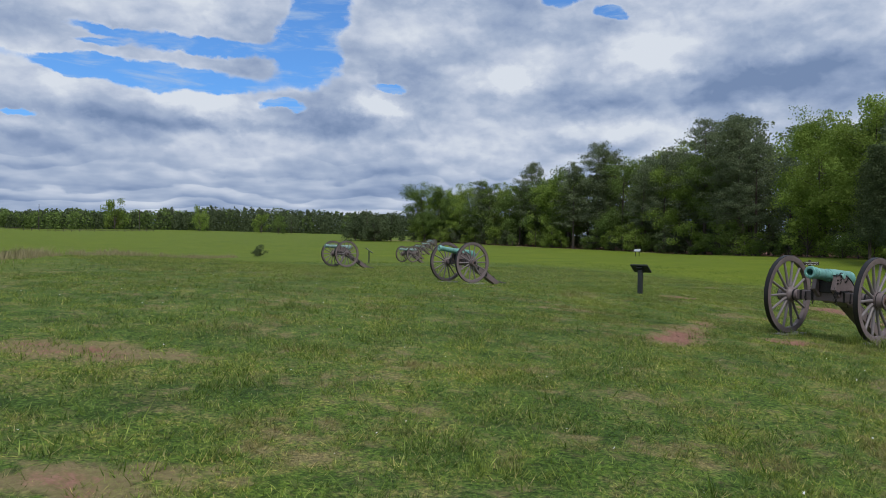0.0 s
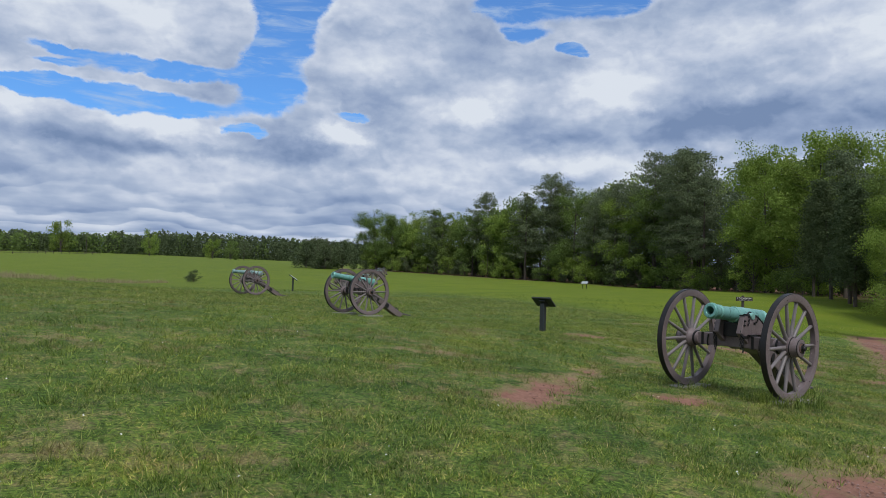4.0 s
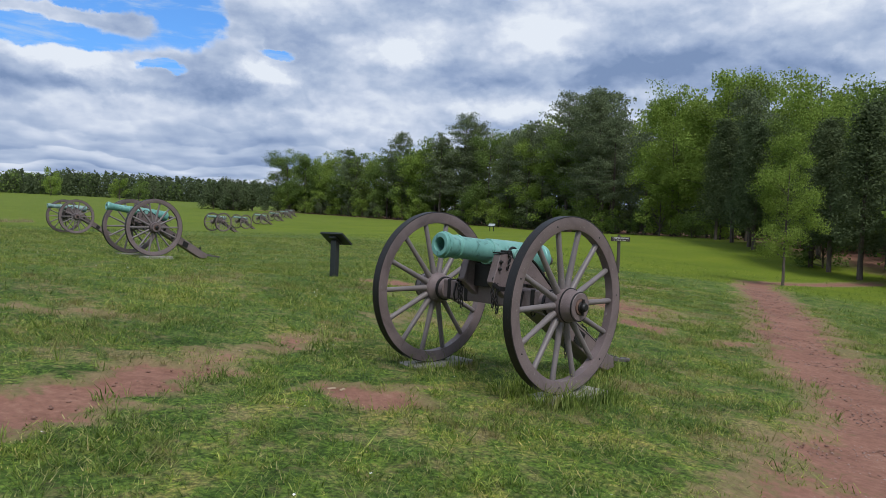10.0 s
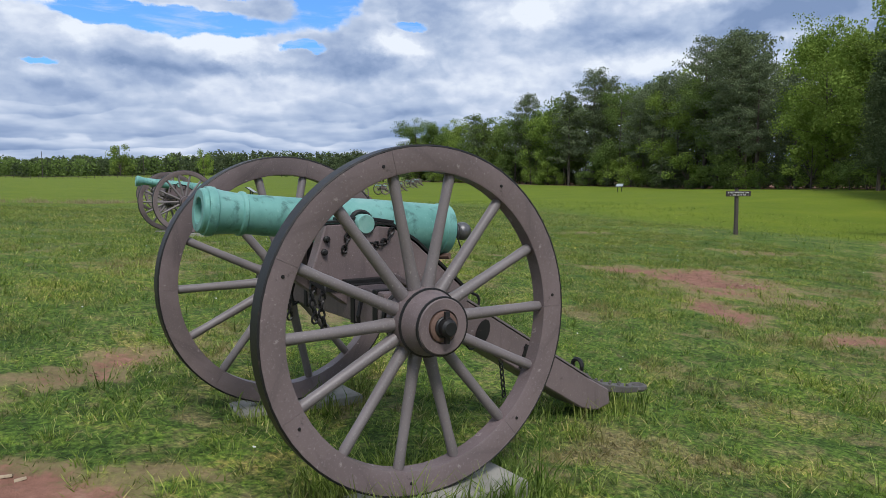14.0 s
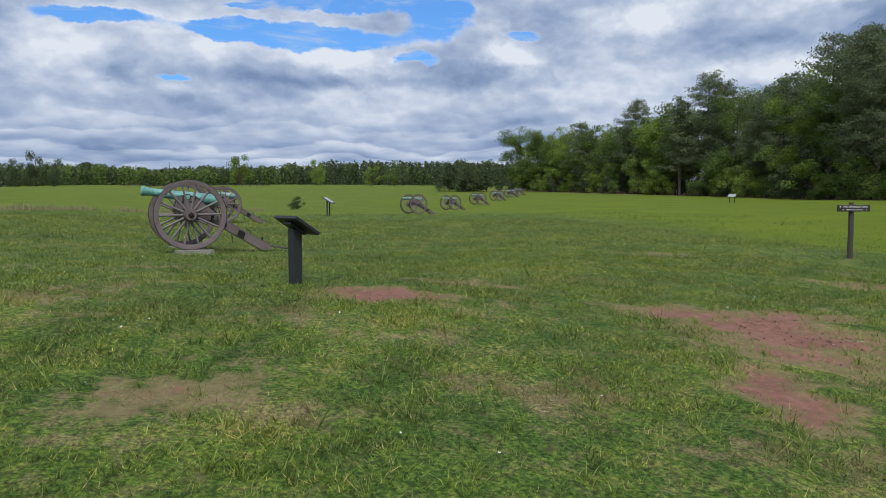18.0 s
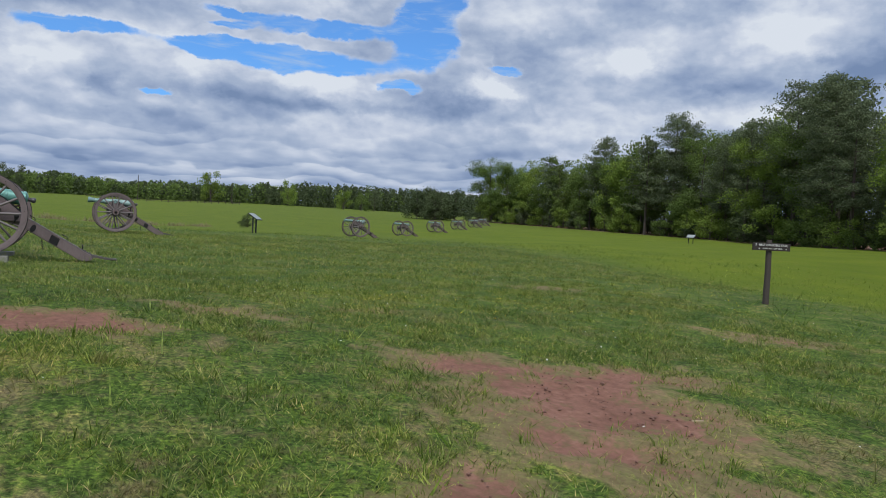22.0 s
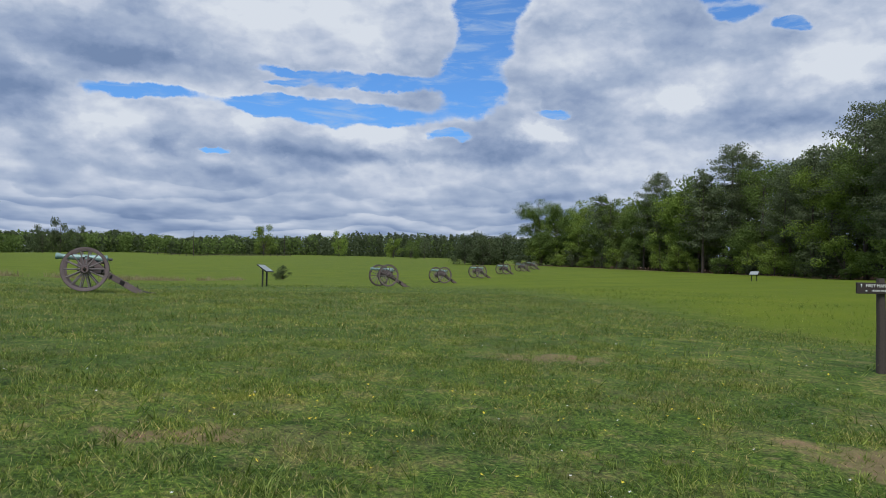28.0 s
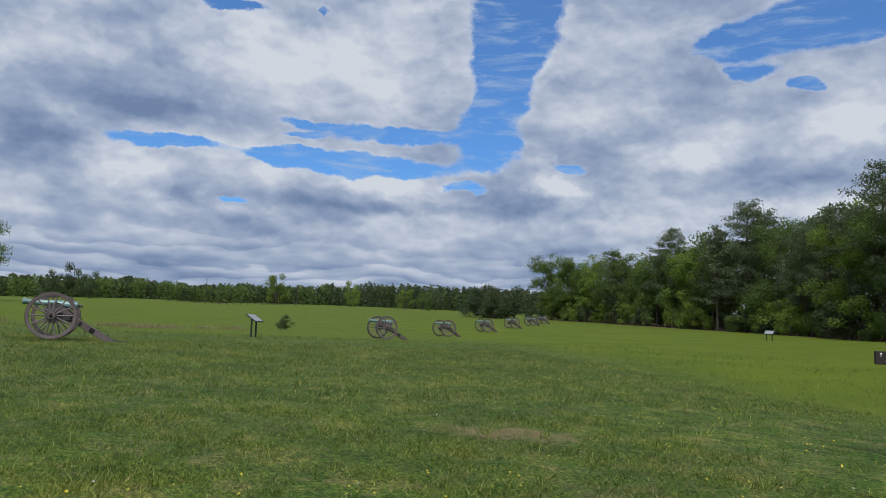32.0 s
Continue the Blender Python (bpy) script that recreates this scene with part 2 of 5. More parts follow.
def bronze(n):
    p = local(n)
    stretch = n.add("ShaderNodeMapping", {"Vector": p, "Scale": (1.0, 0.6, 0.35)}).outputs[0]
    a, b, c = n.noise(p, 2.4, 5, 0.6), n.noise(stretch, 22.0, 6, 0.65, 0.4), n.noise(p, 90.0, 4)
    col = n.ramp(a, [(0.3, (0.10, 0.26, 0.22)), (0.5, (0.18, 0.39, 0.34)), (0.72, (0.33, 0.53, 0.47))])
    col = n.mix(n.math("MULTIPLY", n.step(b, 0.52, 0.72), 0.8), col, (0.04, 0.10, 0.088))
    col = n.mix(n.math("MULTIPLY", n.step(c, 0.6, 0.75), 0.3), col, (0.42, 0.62, 0.56))
    return surface(n, col, n.math("ADD", n.math("MULTIPLY", b, 0.3), 0.28), 0.25, n.math("ADD", b, c), 0.12, 0.003)


def pale_bronze(n):
    p = local(n)
    a, b = n.noise(p, 4.0, 5, 0.6), n.noise(p, 26.0, 5)
    col = n.ramp(a, [(0.3, (0.12, 0.22, 0.2)), (0.6, (0.30, 0.42, 0.40)), (0.8, (0.5, 0.58, 0.56))])
    return surface(n, n.mix(n.step(b, 0.6, 0.7), col, (0.05, 0.09, 0.08)), 0.4, 0.3, b, 0.1, 0.003)


def iron(n):
    p = local(n)
    b = n.noise(p, 40.0, 5, 0.65)
    return surface(n, n.mix(n.step(b, 0.58, 0.72), (0.018, 0.017, 0.017), (0.06, 0.042, 0.035)), 0.5, 0.4, b, 0.3, 0.002)


def bare_iron(n):
    b = n.noise(local(n), 50.0, 5, 0.65)
    return surface(n, n.mix(b, (0.05, 0.05, 0.052), (0.20, 0.19, 0.19)), 0.42, 0.6, b, 0.3, 0.002)


def concrete(n):
    p = local(n)
    a, b = n.noise(p, 7.0, 5), n.noise(p, 90.0, 5, 0.7)
    col = n.mix(n.step(a, 0.35, 0.7), (0.33, 0.31, 0.27), (0.20, 0.195, 0.16))
    return surface(n, n.mix(n.step(b, 0.6, 0.75), col, (0.13, 0.13, 0.1)), 0.9, 0, b, 0.5, 0.006)


def leaves(dark, light, glow=0.35):
    def build(n):
        info = n.add("ShaderNodeObjectInfo").outputs["Random"]
        isl = n.add("ShaderNodeNewGeometry").outputs["Random Per Island"]
        p = place(n)
        big = n.noise(p, 0.25, 3)
        col = n.mix(n.math("ADD", n.math("MULTIPLY", isl, 0.6), n.math("SUBTRACT", n.math("MULTIPLY", big, 1.3), 0.45), True), dark, light)
        col = n.mix(n.math("MULTIPLY", info, 0.4), col, n.mix(0.5, col, (0.10, 0.10, 0.02)))
        d = n.add("ShaderNodeBsdfDiffuse", {"Color": col})
        t = n.add("ShaderNodeBsdfTranslucent", {"Color": col})
        return n.add("ShaderNodeMixShader", {0: glow, 1: d.outputs[0], 2: t.outputs[0]})
    return build


def bark(n):
    p = n.add("ShaderNodeMapping", {"Vector": local(n), "Scale": (1, 1, 0.15)}).outputs[0]
    b = n.noise(p, 9.0, 6, 0.7)
    return surface(n, n.ramp(b, [(0.3, (0.035, 0.027, 0.022)), (0.65, (0.13, 0.105, 0.085))]), 0.9, 0, b, 0.8, 0.03)


def turf_tint(n, p, col):
    """Mottled turf: dark bluish growth, fresh yellow-green growth and dead straw, in drifts and spots."""
    a, b, c = n.noise(p, 0.45, 3, 0.5), n.noise(p, 1.9, 4, 0.6), n.noise(p, 7.5, 4, 0.6)
    m = n.math("ADD", n.math("MULTIPLY", a, 0.35), n.math("ADD", n.math("MULTIPLY", b, 0.40), n.math("MULTIPLY", c, 0.25)))
    tint = n.ramp(m, [(0.36, (0.60, 0.72, 0.62)), (0.46, (0.90, 0.95, 0.86)), (0.55, (1.15, 1.14, 0.9)), (0.66, (1.52, 1.36, 1.06))])
    col = n.mix(1.0, col, tint, "MULTIPLY")
    small = n.ramp(n.noise(p, 24.0, 3, 0.6), [(0.36, (0.50, 0.55, 0.52)), (0.5, (1.0, 1.0, 1.0)), (0.64, (1.5, 1.42, 1.25))])
    col = n.mix(1.0, col, small, "MULTIPLY")
    shifted = n.add("ShaderNodeVectorMath", {0: p, 1: (17.3, 4.1, 0.0)}, operation="ADD").outputs[0]
    d = n.math("ADD", n.math("MULTIPLY", n.noise(shifted, 0.8, 4, 0.6), 0.5), n.math("MULTIPLY", n.noise(shifted, 4.5, 5, 0.65), 0.5))
    px, py, _ = n.add("ShaderNodeSeparateXYZ", {0: p}).outputs
    fresh = n.step(n.math("SUBTRACT", n.math("MULTIPLY", py, 0.6), n.math("MULTIPLY", px, 0.6)), 5.5, 11.0)     # greener beyond the trodden ground
    dead = n.math("MULTIPLY", n.step(d, 0.505, 0.64), n.math("SUBTRACT", 0.68, n.math("MULTIPLY", fresh, 0.45)))
    return n.mix(dead, col, (0.25, 0.19, 0.10))


def earth_and_turf(n):
    p = place(n)
    bare = n.add("ShaderNodeAttribute", attribute_name="bare").outputs["Fac"]
    meadow = n.add("ShaderNodeAttribute", attribute_name="meadow").outputs["Fac"]
    a, b, c, d = n.noise(p, 0.22, 4), n.noise(p, 1.7, 5, 0.62), n.noise(p, 14.0, 6, 0.7), n.noise(p, 70.0, 4, 0.7)
    turf = n.ramp(n.math("ADD", n.math("MULTIPLY", b, 0.6), n.math("MULTIPLY", c, 0.4)), [(0.34, (0.035, 0.062, 0.012)), (0.5, (0.075, 0.125, 0.024)), (0.66, (0.135, 0.165, 0.05))])
    straw = n.math("MULTIPLY", n.step(n.math("ADD", n.math("MULTIPLY", b, 0.55), n.math("MULTIPLY", c, 0.5)), 0.53, 0.66), 0.5)
    turf = n.mix(straw, turf, (0.235, 0.185, 0.09))
    turf = turf_tint(n, p, turf)
    speck = n.ramp(n.noise(p, 38.0, 4, 0.75), [(0.34, (0.34, 0.36, 0.38)), (0.5, (0.95, 0.95, 0.95)), (0.66, (1.8, 1.7, 1.55))])
    turf = n.mix(1.0, turf, speck, "MULTIPLY")
    tall = n.ramp(n.math("ADD", n.math("MULTIPLY", a, 0.55), n.math("MULTIPLY", c, 0.45)), [(0.3, (0.082, 0.128, 0.009)), (0.55, (0.128, 0.172, 0.010)), (0.75, (0.172, 0.200, 0.016))])
    turf = n.mix(meadow, turf, tall)
    soil = n.ramp(n.math("ADD", n.math("MULTIPLY", c, 0.6), n.math("MULTIPLY", b, 0.4)), [(0.3, (0.135, 0.064, 0.044)), (0.55, (0.27, 0.138, 0.098)), (0.75, (0.37, 0.235, 0.17))])
    e = n.noise(p, 5.0, 5, 0.6)
    ragged = n.math("ADD", bare, n.math("MULTIPLY", n.math("SUBTRACT", n.math("ADD", n.math("MULTIPLY", c, 0.4), n.math("ADD", n.math("MULTIPLY", e, 0.4), n.math("MULTIPLY", b, 0.2))), 0.5), 3.0))
    thin = n.math("MULTIPLY", n.step(n.math("ADD", bare, n.math("MULTIPLY", n.math("SUBTRACT", e, 0.5), 1.2)), 0.05, 0.38), 0.7)
    turf = n.mix(thin, turf, n.mix(c, (0.13, 0.085, 0.045), (0.36, 0.27, 0.145)))
    col = n.mix(n.step(ragged, 0.42, 0.84), turf, soil)
    return surface(n, col, 0.95, 0, n.math("ADD", c, n.math("MULTIPLY", d, 0.5)), 0.6, 0.03, 0.15)


def grass_leaf(stops):
    def build(n):
        isl = n.add("ShaderNodeNewGeometry").outputs["Random Per Island"]
        p = place(n)
        col = turf_tint(n, p, n.ramp(isl, stops))
        d = n.add("ShaderNodeBsdfDiffuse", {"Color": col})
        t = n.add("ShaderNodeBsdfTranslucent", {"Color": col})
        return n.add("ShaderNodeMixShader", {0: 0.35, 1: d.outputs[0], 2: t.outputs[0]})
    return build


blades = grass_leaf([(0.0, (0.075, 0.118, 0.022)), (0.45, (0.175, 0.222, 0.058)), (0.80, (0.30, 0.345, 0.12)), (0.93, (0.46, 0.39, 0.21))])
tuft_blades = grass_leaf([(0.0, (0.08, 0.135, 0.024)), (0.5, (0.175, 0.232, 0.06)), (0.95, (0.31, 0.37, 0.13))])


def plain(color, rough=0.6, grain=60.0, metal=0.0):
    def build(n):
        b = n.noise(local(n), grain, 5, 0.65)
        return surface(n, n.mix(n.step(b, 0.45, 0.75), color, tuple(v * 0.7 for v in color)), rough, metal, b, 0.2, 0.003)
    return build


M_PAINT = material("carriage_paint", worn_paint((0.172, 0.130, 0.128), (0.29, 0.245, 0.235), 0.48))
M_SPOKE = material("spoke_paint", worn_paint((0.175, 0.150, 0.147), (0.30, 0.27, 0.255), 0.48))
M_BRONZE = material("verdigris_bronze", bronze)
M_PALE = material("pale_bronze", pale_bronze)
M_IRON = material("black_iron", iron)
M_BARE = material("bare_iron", bare_iron)
M_RUST = material("rusty_iron", plain((0.13, 0.075, 0.055), 0.7, 55))
M_PLATE = material("plate_paint", worn_paint((0.10, 0.088, 0.082), (0.03, 0.028, 0.027)))
M_STONE = material("concrete", concrete)
M_SOIL = material("turf_and_soil", earth_and_turf)
M_BLADE = material("grass_blades", blades)
M_TUFT = material("tuft_blades", tuft_blades)
M_OAK = material("oak_leaves", leaves((0.085, 0.135, 0.036), (0.215, 0.295, 0.085), 0.35))
M_LIME = material("young_leaves", leaves((0.13, 0.205, 0.036), (0.31, 0.40, 0.090), 0.38))
M_PINE = material("pine_needles", leaves((0.105, 0.138, 0.078), (0.21, 0.25, 0.140), 0.36))
M_CEDAR = material("cedar_needles", leaves((0.066, 0.092, 0.050), (0.135, 0.172, 0.085), 0.34))
M_BARK = material("bark", bark)
M_BLACK = material("black_board", plain((0.022, 0.026, 0.026), 0.5))
M_WEATHER = material("weathered_post", plain((0.06, 0.048, 0.04), 0.85, 35))
M_BROWN = material("brown_board", plain((0.035, 0.026, 0.022), 0.7))
M_WHITE = material("white_paint", plain((0.72, 0.72, 0.68), 0.6))
M_PANEL = material("printed_panel", plain((0.33, 0.36, 0.35), 0.4, 9))
M_STRAW = material("dry_weeds", plain((0.26, 0.225, 0.11), 0.8, 3))
M_CLOD = material("soil_clods", plain((0.21, 0.115, 0.085), 0.95, 20))
M_GRAVEL = material("gravel", plain((0.30, 0.20, 0.165), 0.9, 20))
M_DARKPANEL = material("dark_panel", plain((0.05, 0.055, 0.05), 0.45, 9))
M_CHIP = material("pale_wood", plain((0.42, 0.33, 0.22), 0.8, 40))
M_YELLOW = material("yellow_petals", plain((0.75, 0.58, 0.03), 0.5))
M_PETAL = material("white_petals", plain((0.75, 0.75, 0.7), 0.5))


# ---- mesh helpers ----
def part(name, bm, mat, parent=None, label=""):
    me = bpy.data.meshes.new(name)
    bm.to_mesh(me)
    bm.free()
    me.materials.append(mat)
    ob = new(name, me)
    if parent:
        ob.parent = parent
    if label:
        ob["label"] = label
    return ob


def shared(name, me, parent, m=None):
    ob = new(name, me)
    ob.parent = parent
    if m is not None:
        ob.matrix_basis = m
    return ob


def soft(bm, angle=35):
    for f in bm.faces:
        f.smooth = True
    for e in bm.edges:
        if len(e.link_faces) == 2 and e.calc_face_angle(0) > radians(angle):
            e.smooth = False
    return bm


def box(sx, sy, sz, at=(0, 0, 0), bevel=0.0, bm=None, turn=None):
    bm = bm or bmesh.new()
    m = Matrix.Translation(at) @ (turn or Matrix()) @ Matrix.Diagonal((sx, sy, sz, 1))
    made = bmesh.ops.create_cube(bm, size=1, matrix=m)
    if bevel:
        edges = list({e for v in made["verts"] for e in v.link_edges})
        bmesh.ops.bevel(bm, geom=edges, offset=bevel, segments=2, affect="EDGES", profile=0.6)
    return bm


def rod(a, b, r1, r2=None, segs=12, bm=None):
    bm = bm or bmesh.new()
    a, b = Vector(a), Vector(b)
    d = b - a
    m = Matrix.Translation((a + b) / 2) @ d.to_track_quat("Z", "Y").to_matrix().to_4x4()
    bmesh.ops.create_cone(bm, cap_ends=True, segments=segs, radius1=r1, radius2=r1 if r2 is None else r2, depth=d.length, matrix=m)
    return bm


def lathe(profile, segs=40, bm=None, m=None):
    """profile: (along y, radius)."""
    bm = bm or bmesh.new()
    m = m or Matrix()
    rings = []
    for s, r in profile:
        if r < 1e-5:
            rings.append([bm.verts.new(m @ Vector((0, s, 0)))])
        else:
            rings.append([bm.verts.new(m @ Vector((r * math.cos(2 * math.pi * k / segs), s, r * math.sin(2 * math.pi * k / segs)))) for k in range(segs)])
    for a, b in zip(rings, rings[1:]):
        for k in range(segs):
            j = (k + 1) % segs
            if len(a) == 1:
                bm.faces.new((a[0], b[j], b[k]))
            elif len(b) == 1:
                bm.faces.new((a[k], a[j], b[0]))
            else:
                bm.faces.new((a[k], a[j], b[j], b[k]))
    bmesh.ops.recalc_face_normals(bm, faces=bm.faces)
    return bm


def slab(points, x0, x1, bevel=0.0, bm=None):
    """A plate: an outline in (y, z) pulled from x0 to x1."""
    bm = bm or bmesh.new()
    a = [bm.verts.new((x0, y, z)) for y, z in points]
    b = [bm.verts.new((x1, y, z)) for y, z in points]
    faces = [bm.faces.new(a), bm.faces.new(list(reversed(b)))]
    for k in range(len(a)):
        j = (k + 1) % len(a)
        faces.append(bm.faces.new((a[j], a[k], b[k], b[j])))
    bmesh.ops.recalc_face_normals(bm, faces=faces)
    if bevel:
        edges = list({e for f in faces for e in f.edges})
        bmesh.ops.bevel(bm, geom=edges, offset=bevel, segments=1, affect="EDGES")
    return bm


def loop_tube(points, r, closed=False, segs=7, bm=None):
    """A round bar bent along points."""
    bm = bm or bmesh.new()
    pts = [Vector(p) for p in points]
    rings = []
    count = len(pts)
    for i, p in enumerate(pts):
        q0, q1 = pts[i - 1 if (closed or i) else i], pts[(i + 1) % count if (closed or i < count - 1) else i]
        t = (q1 - q0).normalized()
        side = t.cross(Vector((0.31, 0.17, 0.93))).normalized()
        up = t.cross(side)
        rings.append([bm.verts.new(p + r * (math.cos(2 * math.pi * k / segs) * side + math.sin(2 * math.pi * k / segs) * up)) for k in range(segs)])
    pairs = list(zip(rings, rings[1:])) + ([(rings[-1], rings[0])] if closed else [])
    for a, b in pairs:
        for k in range(segs):
            bm.faces.new((a[k], a[(k + 1) % segs], b[(k + 1) % segs], b[k]))
    if not closed:
        bm.faces.new(rings[0]), bm.faces.new(rings[-1])
    bmesh.ops.recalc_face_normals(bm, faces=bm.faces)
    return soft(bm)


def hoop(center, radius, r, axis="x", count=16, bm=None, squash=1.0):
    pts = []
    for k in range(count):
        a = 2 * math.pi * k / count
        u, v = radius * math.cos(a), radius * math.sin(a) * squash
        pts.append(Vector(center) + Vector({"x": (0, u, v), "y": (u, 0, v), "z": (u, v, 0)}[axis]))
    return loop_tube(pts, r, True, 6, bm)


def chain(points, size, r):
    bm = bmesh.new()
    pts = [Vector(p) for p in points]
    for i, (a, b) in enumerate(zip(pts, pts[1:])):
        d = (b - a).normalized()
        side = d.cross(Vector((0, 1, 0.2)) if i % 2 else Vector((1, 0.2, 0))).normalized()
        c, half = (a + b) / 2, (b - a).length * 0.62
        loop_tube([c + d * half * math.cos(k * math.pi / 5) + side * size * math.sin(k * math.pi / 5) for k in range(10)], r, True, 5, bm)
    return bm


def empty(name, m, label="", category="", group="", kind=""):
    ob = new(name)
    ob.empty_display_size = 0.2
    ob.matrix_basis = m
    return tagged(ob, label, category, group, kind)


# ---- lie of the land ----
def smooth(v, lo, hi):
    t = np.clip((np.asarray(v, float) - lo) / (hi - lo), 0, 1)
    return t * t * (3 - 2 * t)


def height(x, y):
    x, y = np.asarray(x, float), np.asarray(y, float)
    z = 0.62 * np.tanh(-x / 12) - 0.3 * np.tanh(y / 6) + 0.21 * np.exp(-((x + 7.2) ** 2 + (y - 3) ** 2) / 22)
    rise = np.hypot(np.maximum(0, -x - 75), 20) - 20
    z = z + 0.0285 * rise * (1 - 0.35 * smooth(-y, 0, 160))
    z = z + 1.35 * np.tanh(0.03 * np.logaddexp(0, (y - 28) / 5) * 5 / 1.35)
    z = z + 0.12 * smooth(-x, 18, 32) + 0.06 * np.exp(-((x - 0.95) ** 2 + y ** 2) / 1.2)
    z = z + 0.23 * np.exp(-((x + 10) ** 2 + (y - 16) ** 2) / 44) - 0.10 * np.exp(-((x + 14.6) ** 2 + (y - 2.2) ** 2) / 9)
    z = z + 0.14 * np.exp(-((x + 41) ** 2 + (y - 11.5) ** 2) / 60) + 0.28 * smooth(-x, 68, 84) * smooth(y, 22, 34)
    z = z - 0.95 * np.exp(-((x + 8) ** 2 + (y - 34) ** 2) / 260)
    return z


def ground_z(x, y):
    return float(height(x, y))


EDGE = [(-178, 89), (-170, 91), (-150, 94), (-123, 93), (-100, 91), (-80, 85), (-58, 77), (-45, 71), (-35, 65), (-27, 57), (-21, 49), (-15, 42), (-9, 37), (-2, 35), (8, 36), (22, 40)]
TRAIL = [(3.8, -3.7), (3.6, -2.3), (3.2, 0.5), (1.98, 3.7), (0.45, 5.9), (-1.55, 9.6), (-3.6, 13.2), (-7.1, 19.5), (-11.1, 27.5), (-9.0, 36.0)]
PATCHES = [  # x, y, half length, half width, turn, strength
    (-0.8, -2.75, 1.35, 0.34, 122, 1.05), (-0.4, -3.5, 0.6, 0.36, 122, 0.95), (-1.95, -0.75, 0.8, 0.24, 122, 0.62), (0.08, -1.22, 0.40, 0.32, 50, 1.1), (-0.75, 6.1, 0.5, 0.3, 60, 0.75),
    (-6.45, 3.95, 0.72, 0.45, 82, 1.1), (-7.5, 5.3, 0.7, 0.3, 70, 0.5), (-3.1, 1.5, 0.6, 0.32, 110, 0.5),
    (-4.2, 7.75, 1.1, 0.8, 20, 0.95), (-2.4, 5.85, 0.85, 0.34, 160, 0.9), (-5.3, 7.2, 0.75, 0.4, 70, 0.75),
    (-3.2, 7.1, 1.3, 0.5, 20, 0.6), (-4.9, 8.4, 1.0, 0.42, 88, 0.85), (-6.6, 12.2, 0.8, 0.45, 60, 0.55), (-11.8, 12.0, 0.8, 0.4, 60, 0.42),
    (-8.2, 7.2, 0.5, 0.3, 60, 0.36), (-1.5, -11.8, 1.4, 0.45, 50, 0.55), (2.9, -12.1, 0.6, 0.35, 60, 0.42),
    (-3.9, -2.4, 0.8, 0.2, 65, 0.5), (-9.5, 1.2, 0.7, 0.25, 80, 0.5)]


def trail_at(x, y):
    x, y = np.asarray(x, float), np.asarray(y, float)
    worn = np.zeros_like(x)
    for (ax, ay), (bx, by) in zip(TRAIL, TRAIL[1:]):
        dx, dy = bx - ax, by - ay
        t = np.clip(((x - ax) * dx + (y - ay) * dy) / (dx * dx + dy * dy), 0, 1)
        worn = np.maximum(worn, 1.25 + 0.16 * np.sin(x * 3.1 + 1.7 * np.sin(y * 2.3)) + 0.10 * np.sin(y * 7.3 + 2 * np.sin(x * 5.1)) - np.hypot(x - ax - t * dx, y - ay - t * dy) / 0.84)
    return worn


def bare_at(x, y):
    x, y = np.asarray(x, float), np.asarray(y, float)
    worn = trail_at(x, y)
    for px, py, la, lb, turn, s in PATCHES:
        c, w = math.cos(radians(turn)), math.sin(radians(turn))
        u, v = (x - px) * c + (y - py) * w, -(x - px) * w + (y - py) * c
        u, v = u + 0.13 * np.sin(v * 9.1 + px * 5) + 0.07 * np.sin(v * 23 + py * 3), v + 0.10 * np.sin(u * 7.3 + py * 4) + 0.05 * np.sin(u * 19 + px)
        ragged = 0.16 * np.sin(x * 8.7 + 2.1 * np.sin(y * 6.1)) * np.sin(y * 10.3 + 1.7 * np.sin(x * 4.9))
        worn = np.maximum(worn, s * (1.42 + ragged - np.sqrt((u / la) ** 2 + (v / lb) ** 2) * 0.95))
    inside = smooth(y - np.interp(x, [e[0] for e in EDGE], [e[1] for e in EDGE]), 1.0, 5.0) * smooth(x, -185, -175) * 0.85
    return np.clip(np.maximum(worn, inside), 0, 1)


def meadow_at(x, y):
    """Unmown, yellower grass beyond a line that bends across the hill."""
    x, y = np.asarray(x, float), np.asarray(y, float)
    edge = 19.0 + 0.22 * np.maximum(0, -x - 8) - 0.0011 * np.maximum(0, -x - 8) ** 2
    east = smooth(y - edge, -2, 4) * smooth(x, -260, -60)
    far = smooth(-x, 34, 60) * 0.75
    south = smooth(-y - 0.25 * x, 13, 21) * smooth(-x, 4, 14) * 0.85
    return np.clip(np.maximum(np.maximum(east, far), south), 0, 1)


def axis_steps(lo, hi, step, far):
    mid = list(np.arange(lo, hi + step / 2, step))
    out, d, v = [], step, mid[-1]
    while v < far:
        d *= 1.13
        v += d
        out.append(v)
    back, d, v = [], step, mid[0]
    while v > -far:
        d *= 1.13
        v -= d
        back.append(v)
    return np.array(list(reversed(back)) + mid + out)


